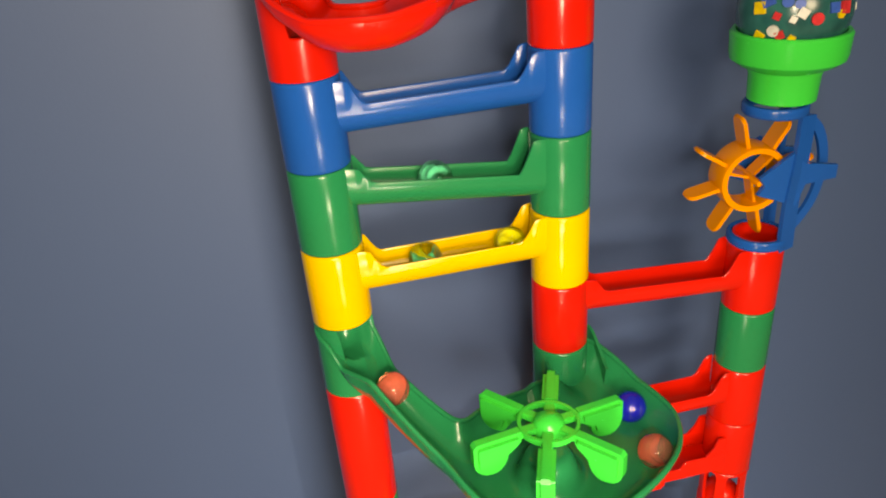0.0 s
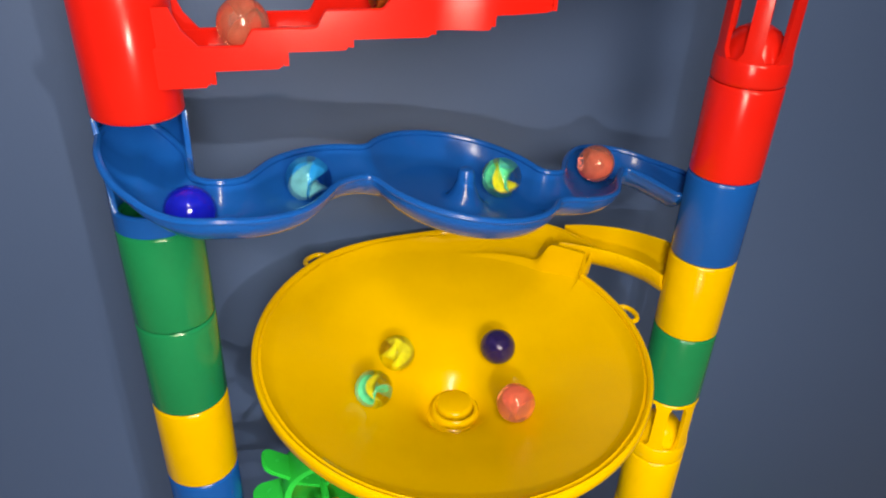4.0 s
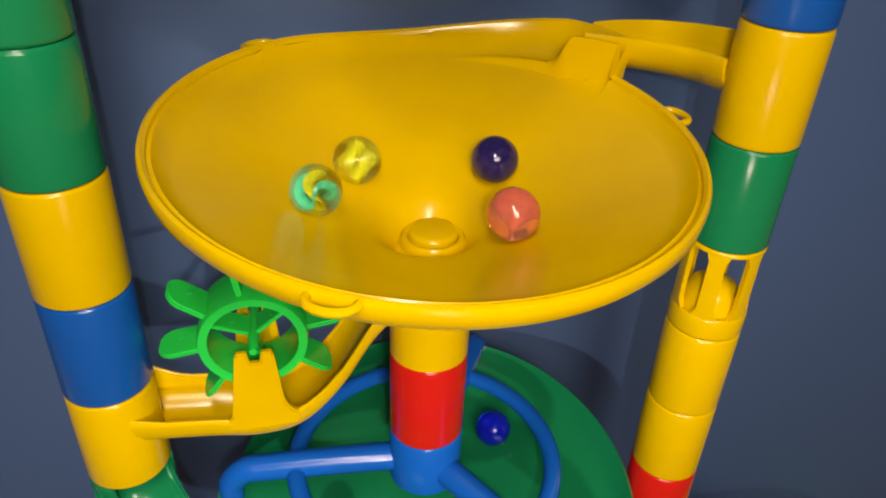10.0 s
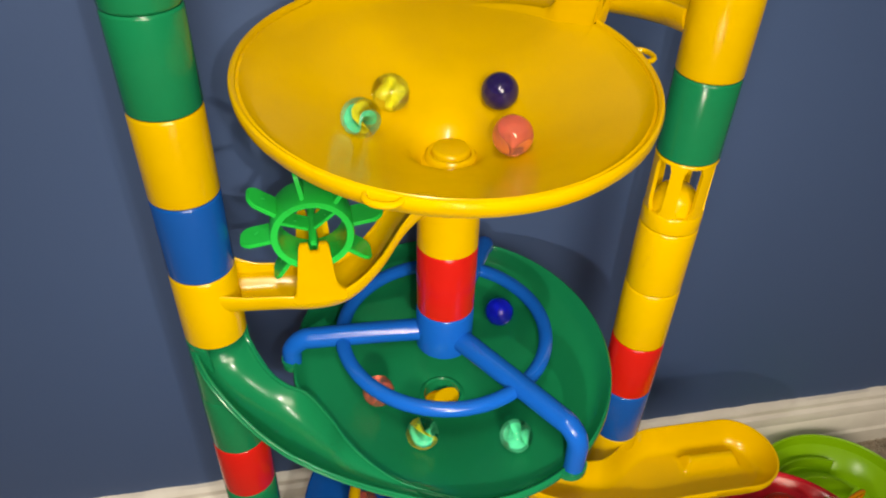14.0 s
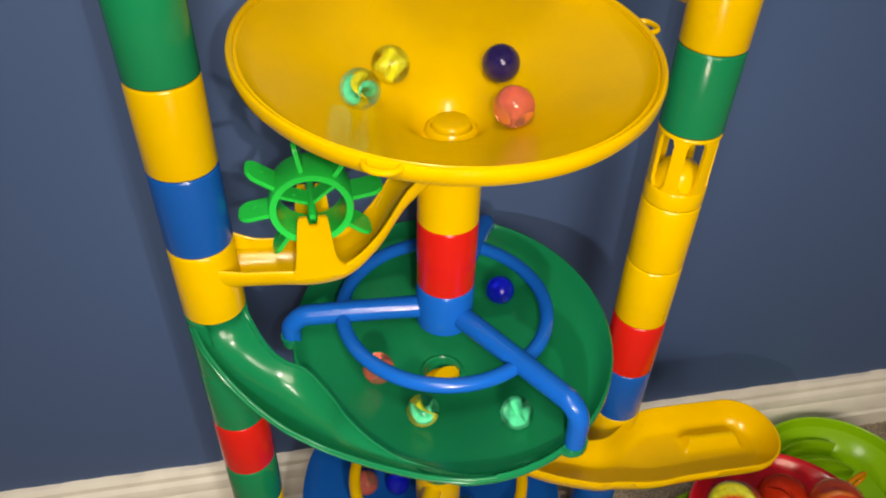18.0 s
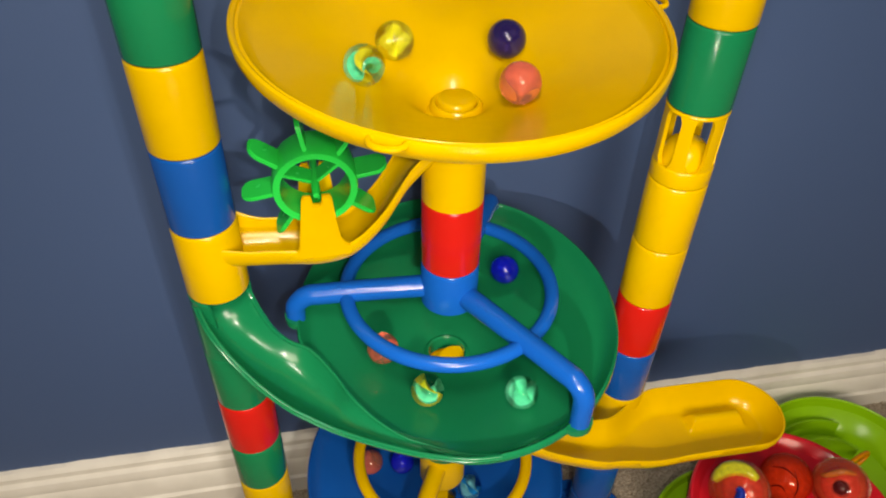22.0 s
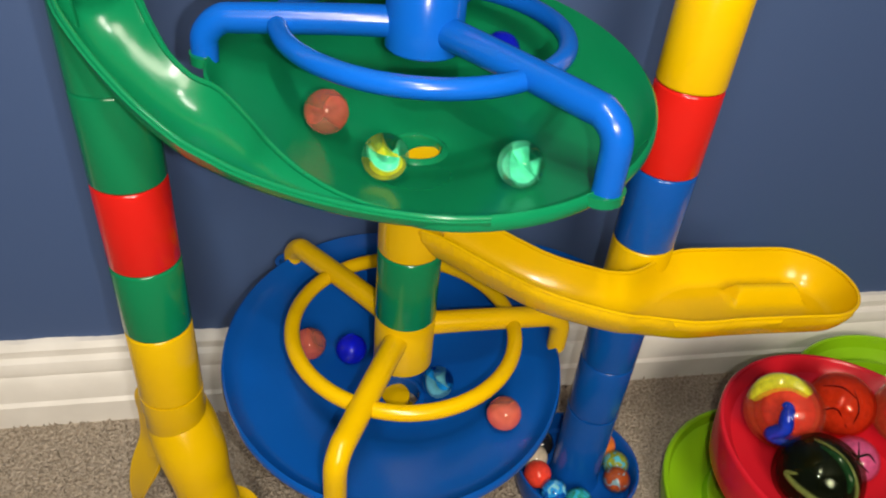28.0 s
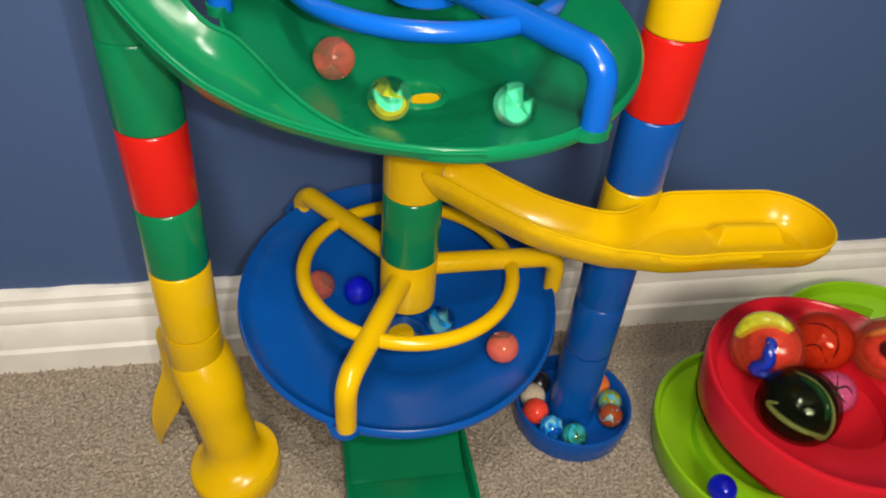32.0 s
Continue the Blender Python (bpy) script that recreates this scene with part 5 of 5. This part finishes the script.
# ---- marbles ----
CLEAR = shell_glass("clear_glass", (0.96, 0.98, 0.97))
INK = glass("dark_violet_glass", (0.030, 0.018, 0.13), clear=0.45)
COBALT = glass("cobalt_glass", (0.008, 0.02, 0.85), clear=0.6)
CORAL = glass("coral_glass", (1.0, 0.36, 0.26), clear=0.82)
SKY = shell_glass("sky_blue_glass", (0.45, 0.85, 1.0))
BOTTLE = shell_glass("black_green_glass", (0.66, 0.72, 0.58), 0.3)
ROSE = shell_glass("rose_casing_glass", (1.0, 0.62, 0.52))
V = {k: solid(k + "_swirl_glass", c, 0.08) for k, c in dict(yellow=(0.85, 0.80, 0.04), mint=(0.10, 0.80, 0.45), aqua=(0.03, 0.45, 0.85), blue=(0.01, 0.04, 0.5), orange=(0.75, 0.18, 0.03), red=(0.88, 0.065, 0.035), coral=(0.85, 0.30, 0.22), white=(0.7, 0.7, 0.62), olive=(0.30, 0.33, 0.04), pink=(0.80, 0.12, 0.30), amber=(0.62, 0.085, 0.03), black=(0.012, 0.012, 0.016), cream=(0.62, 0.52, 0.38), maroon=(0.12, 0.012, 0.012), night=(0.010, 0.012, 0.008), leaf=(0.020, 0.085, 0.035), sand=(0.42, 0.42, 0.16)).items()}


def swirl_glass(name, a, b, c, scale=95):
    """Patches of coloured glass folded into one another."""
    m, nodes, links, bsdf = material(name)
    tex = nodes.new("ShaderNodeTexCoord")
    wave = nodes.new("ShaderNodeTexNoise")
    wave.inputs["Scale"].default_value = scale
    wave.inputs["Detail"].default_value = 1.5
    wave.inputs["Distortion"].default_value = 1.6
    links.new(tex.outputs["Object"], wave.inputs["Vector"])
    ramp = nodes.new("ShaderNodeValToRGB")
    ramp.color_ramp.elements[0].position, ramp.color_ramp.elements[0].color = 0.43, (*a, 1)
    ramp.color_ramp.elements[1].position, ramp.color_ramp.elements[1].color = 0.49, (*b, 1)
    for at, colour in ((0.56, b), (0.60, c)):
        ramp.color_ramp.elements.new(at).color = (*colour, 1)
    links.new(wave.outputs["Fac"], ramp.inputs["Fac"])
    links.new(ramp.outputs["Color"], bsdf.inputs["Base Color"])
    bsdf.inputs["Roughness"].default_value = 0.1
    return m


MIX = dict(blue=swirl_glass("blue_folded_glass", (0.005, 0.08, 0.50), (0.02, 0.40, 0.98), (0.30, 0.78, 0.98)),
           teal=swirl_glass("teal_folded_glass", (0.05, 0.16, 0.04), (0.03, 0.42, 0.36), (0.05, 0.62, 0.85)),
           rust=swirl_glass("rust_folded_glass", (0.50, 0.09, 0.02), (0.42, 0.075, 0.02), (0.28, 0.48, 0.55)),
           moss=swirl_glass("moss_folded_glass", (0.10, 0.55, 0.75), (0.30, 0.36, 0.03), (0.42, 0.46, 0.05), 120))


def vane_bm(r, turns, phase, wide):
    """A twisted leaf of coloured glass inside a marble."""
    bm = bmesh.new()
    rows = []
    n = 18
    for i in range(n + 1):
        s = -1 + 2 * i / n
        w = r * wide * math.sqrt(max(0.02, 1 - s * s))
        a = phase + turns * s * math.pi
        z = r * 0.86 * s
        c, q = math.cos(a), math.sin(a)
        rows.append([bm.verts.new((u * w * c - v * q * r * 0.05, u * w * q + v * c * r * 0.05, z)) for u, v in ((-1, 0), (-0.5, 1), (0.5, 1), (1, 0), (0.5, -1), (-0.5, -1))])
    for a, b in zip(rows, rows[1:]):
        for k in range(6):
            j = (k + 1) % 6
            bm.faces.new((a[k], a[j], b[j], b[k]))
    bm.faces.new(rows[0])
    bm.faces.new(rows[-1][::-1])
    bmesh.ops.recalc_face_normals(bm, faces=bm.faces)
    return bm


RM = 0.0102
count = [0]


def marble(x, y, z, shell, vanes, label, r=RM, group="small glass marbles"):
    count[0] += 1
    random.seed(100 + count[0])
    base = new("marble")
    base.matrix_world = pose(x, y, z, random.uniform(0, 180), random.uniform(0, 180), random.uniform(0, 360))
    bm = bmesh.new()
    bmesh.ops.create_uvsphere(bm, u_segments=40 if r < 0.015 else 64, v_segments=24 if r < 0.015 else 40, radius=r)
    part("ball", bm, shell, base)
    for i, v in enumerate(vanes):
        if v in MIX:
            core = bmesh.new()
            bmesh.ops.create_uvsphere(core, u_segments=32, v_segments=20, radius=r * 0.88)
            part("core", core, MIX[v], base)
        else:
            part("vane", vane_bm(r * 0.93, 0.35 + 0.2 * i, math.pi * i / len(vanes), 0.86), V[v], base)
    return tagged(base, label, "marble", group)


YM = (CLEAR, ("yellow", "yellow"), "clear glass marble with a yellow twist")
YG = (CLEAR, ("yellow", "mint"), "clear glass marble with yellow and green vanes")
MT = (CLEAR, ("mint", "mint"), "clear glass marble with a mint green twist")
AQ = (SKY, ("aqua", "white"), "light blue glass marble with white vanes")
CO = (CORAL, ("coral",), "coral red see-through glass marble")
OR = (CLEAR, ("orange", "yellow", "orange"), "clear glass marble with orange and yellow vanes")
DK = (INK, (), "dark violet see-through glass marble")
CB = (COBALT, (), "cobalt blue see-through glass marble")


def in_funnel(dx, dy, kind):
    r = math.hypot(dx, dy)
    z = float(funnel_z(r, 0))
    g = (float(funnel_z(r + 0.002, 0)) - float(funnel_z(r - 0.002, 0))) / 0.004
    k = math.sqrt(1 + g * g)
    marble(FX + dx - RM * g / k * dx / r, FY + dy - RM * g / k * dy / r, z + RM / k + 0.0008, *kind)


def in_bowl(cx, cy, rim, radius, deep, tilt, dx, dy, kind):
    r = math.hypot(dx, dy)
    f = lambda q: float(dish_z(q, 0.0125, radius, rim, deep))
    g = (f(r + 0.002) - f(r - 0.002)) / 0.004
    k = math.sqrt(1 + g * g)
    marble(cx + dx - RM * g / k * dx / r, cy + dy - RM * g / k * dy / r, f(r) + float(lean(dx, dy, radius, tilt)) + RM / k + 0.0012, *kind)


for dx, dy, kind in ((0.036, 0.022, DK), (0.030, -0.030, CO), (-0.048, -0.004, YG), (-0.028, 0.030, YM)):
    in_funnel(dx, dy, kind)
for dx, dy, kind in ((-0.030, -0.048, YG), (-0.055, -0.010, CO), (0.030, -0.062, MT), (0.045, 0.045, CB)):
    in_bowl(GX, GY, GZ, GR, GD, GT, dx, dy, kind)
for dx, dy, kind in ((-0.055, 0.020, CO), (-0.028, 0.022, CB), (0.062, -0.052, CO), (0.030, -0.012, AQ)):
    in_bowl(BX, BY, BZ, BR, BD, BT, dx, dy, kind)
# on the stairs, in the winding tray, in the chutes and the spinner tray
for x, h, kind in ((-0.095, 0.006, CO), (-0.036, 0.0163, OR), (0.062, 0.0370, OR)):
    marble(x, 0, zk(3) + 0.0162 + h + RM + 0.0006, *kind)
for x, y, z, kind in ((-0.122, -0.031, 0.6405, CB), (-0.074, -0.003, 0.6370, AQ), (0.024, 0.020, 0.6190, YG), (0.087, 0.042, 0.6120, CO)):
    marble(x, y, z, *kind)
for x, z, kind in ((-0.075, zk(10) - 0.0305 + 0.0018 + RM, MT), (-0.085, zk(9) - 0.0318 + 0.0018 + RM, YG), (-0.032, zk(9) - 0.0312 + 0.0018 + RM, YM)):
    marble(x, 0, z, *kind)
for x, y, z, kind in ((-0.1170, -0.0300, 0.8770, CO), (0.026, -0.088, 0.8395, CO), (0.029, -0.048, 0.8400, CB)):
    marble(x, y, z, *kind)
# in the base tray round the right column
for deg, kind in ((188, (V["red"], (), "opaque red glass marble")), (222, (CLEAR, ("blue",), "clear glass marble with folded blue patches")), (256, (CLEAR, ("teal",), "clear glass marble with teal and olive swirls")),
                  (330, (CLEAR, ("rust",), "rust red glass marble with pale blue streaks")), (356, (CLEAR, ("moss",), "mossy yellow glass marble with aqua spots")), (30, (V["orange"], (), "opaque orange glass marble")), (160, (V["cream"], (), "opaque cream coloured marble")), (132, (V["black"], (), "glossy black glass marble"))):
    a = radians(deg)
    marble(XR + 0.0315 * math.cos(a), 0.0315 * math.sin(a), 0.0062 + RM, *kind)
# large marbles in the red dish
TOWARD = Vector((-0.547, -0.539, 0.640))
ASIDE = Vector((0.702, -0.712, 0.0))
ABOVE = ASIDE.cross(TOWARD) * -1


def blob_bm(r, at, k=1.0):
    bm = bmesh.new()
    bmesh.ops.create_uvsphere(bm, u_segments=32, v_segments=20, radius=r)
    flat = TOWARD.to_track_quat("Z", "Y").to_matrix().to_4x4()
    bmesh.ops.transform(bm, matrix=Matrix.Translation(at) @ flat @ Matrix.Diagonal((1, 1, k, 1)), verts=bm.verts)
    return bm


def ribbon_bm(r, turns, thick):
    """A ribbon of colour just under the glass, through (aside, above) points of the front half."""
    line = []
    for u, v in turns:
        w = math.sqrt(max(0.0, 1 - u * u - v * v))
        line.append((ASIDE * u + ABOVE * v + TOWARD * w) * r)
    line = curve(line, 6)
    n = len(line) - 1
    return sweep(bmesh.new(), line, disc(thick, 10), up=TOWARD, scale=[0.35 + 0.65 * math.sin(math.pi * i / n) ** 0.7 for i in range(n + 1)])


def large_marble(x, y, z, r, shell, inner, label):
    base = new("marble")
    base.matrix_world = pose(x, y, z)
    bm = bmesh.new()
    bmesh.ops.create_uvsphere(bm, u_segments=64, v_segments=40, radius=r)
    part("ball", bm, shell, base)
    for name, bm, mat in inner:
        part(name, bm, mat, base)
    return tagged(base, label, "marble", "large glass marbles in the red dish")


r = 0.0256
large_marble(0.2570, -0.0370, 0.1070, r, CLEAR, [("core", blob_bm(r * 0.66, (TOWARD * 0.10 + ASIDE * 0.10 + ABOVE * 0.05) * r, 0.75), V["red"]),
             ("bottom", blob_bm(r * 0.90, TOWARD * r * -0.35, 0.55), V["amber"]),
             ("streak", ribbon_bm(r * 0.80, [(-0.97, -0.10), (-0.90, 0.30), (-0.62, 0.70), (-0.10, 0.92), (0.45, 0.80)], r * 0.26), V["yellow"]),
             ("swirl", ribbon_bm(r * 0.84, [(-0.12, 0.22), (0.06, 0.16), (0.14, -0.15), (0.20, -0.45), (-0.05, -0.80), (0.40, -0.78), (0.75, -0.50)], r * 0.19), V["blue"])], "large clear glass marble, red, yellow and blue inside")
r = 0.0225
large_marble(0.3070, -0.0310, 0.1010, r, ROSE, [("core", blob_bm(r * 0.93, TOWARD * 0, 1.0), V["amber"])] + [("vein", ribbon_bm(r * 0.95, q, r * 0.03), V["maroon"]) for q in ([(-0.7, 0.3), (-0.2, 0.5), (0.3, 0.35)], [(0.1, 0.6), (0.45, 0.1), (0.5, -0.4)], [(-0.5, -0.5), (-0.1, -0.2), (0.4, -0.6)])], "large coral red glass marble with fine dark veins")
r = 0.0240
large_marble(0.3480, -0.0480, 0.1060, r, CLEAR, [("bottom", blob_bm(r * 0.90, TOWARD * r * -0.35, 0.55), V["amber"]), ("core", blob_bm(r * 0.66, TOWARD * 0.0, 0.75), V["red"]), ("centre", blob_bm(r * 0.26, TOWARD * r * 0.48, 0.8), V["maroon"]),
             ("streak", ribbon_bm(r * 0.80, [(-0.85, 0.1), (-0.6, 0.35), (-0.2, 0.7), (0.3, 0.8)], r * 0.12), V["orange"])], "large clear glass marble, red with dark centre")
r = 0.0276
large_marble(0.2615, -0.0800, 0.0935, r, BOTTLE, [("streak", ribbon_bm(r * 0.93, [(-0.45, 0.80), (0.0, 0.80), (0.45, 0.60), (0.76, 0.25), (0.88, -0.15), (0.82, -0.46), (0.60, -0.50)], r * 0.045), V["sand"]),
             ("streak", ribbon_bm(r * 0.92, [(0.88, -0.38), (0.60, -0.44), (0.20, -0.48), (-0.3, -0.42), (-0.70, -0.26), (-0.5, -0.12)], r * 0.075), V["sand"]),
             ("swirl", ribbon_bm(r * 0.86, [(-0.3, 0.75), (0.2, 0.68), (0.60, 0.35), (0.70, 0.0)], r * 0.12), V["leaf"]), ("core", blob_bm(r * 0.90, TOWARD * 0, 0.98), V["night"])], "large black green glass marble with a pale streak")
r = 0.0158
large_marble(0.3005, -0.0665, 0.0868, r, CLEAR, [("core", blob_bm(r * 0.92, TOWARD * 0, 1.0), V["pink"])] + [("vein", ribbon_bm(r * 0.94, q, r * 0.05), V["night"]) for q in ([(-0.6, 0.5), (-0.1, 0.2), (0.3, 0.5), (0.7, 0.3)], [(-0.2, 0.8), (0.0, 0.2), (0.1, -0.4), (0.5, -0.6)], [(-0.7, -0.1), (0.0, 0.0), (0.6, -0.2)])], "pink glass marble with dark veins")
marble(0.217, -0.098, 0.0205 + RM, *CB)
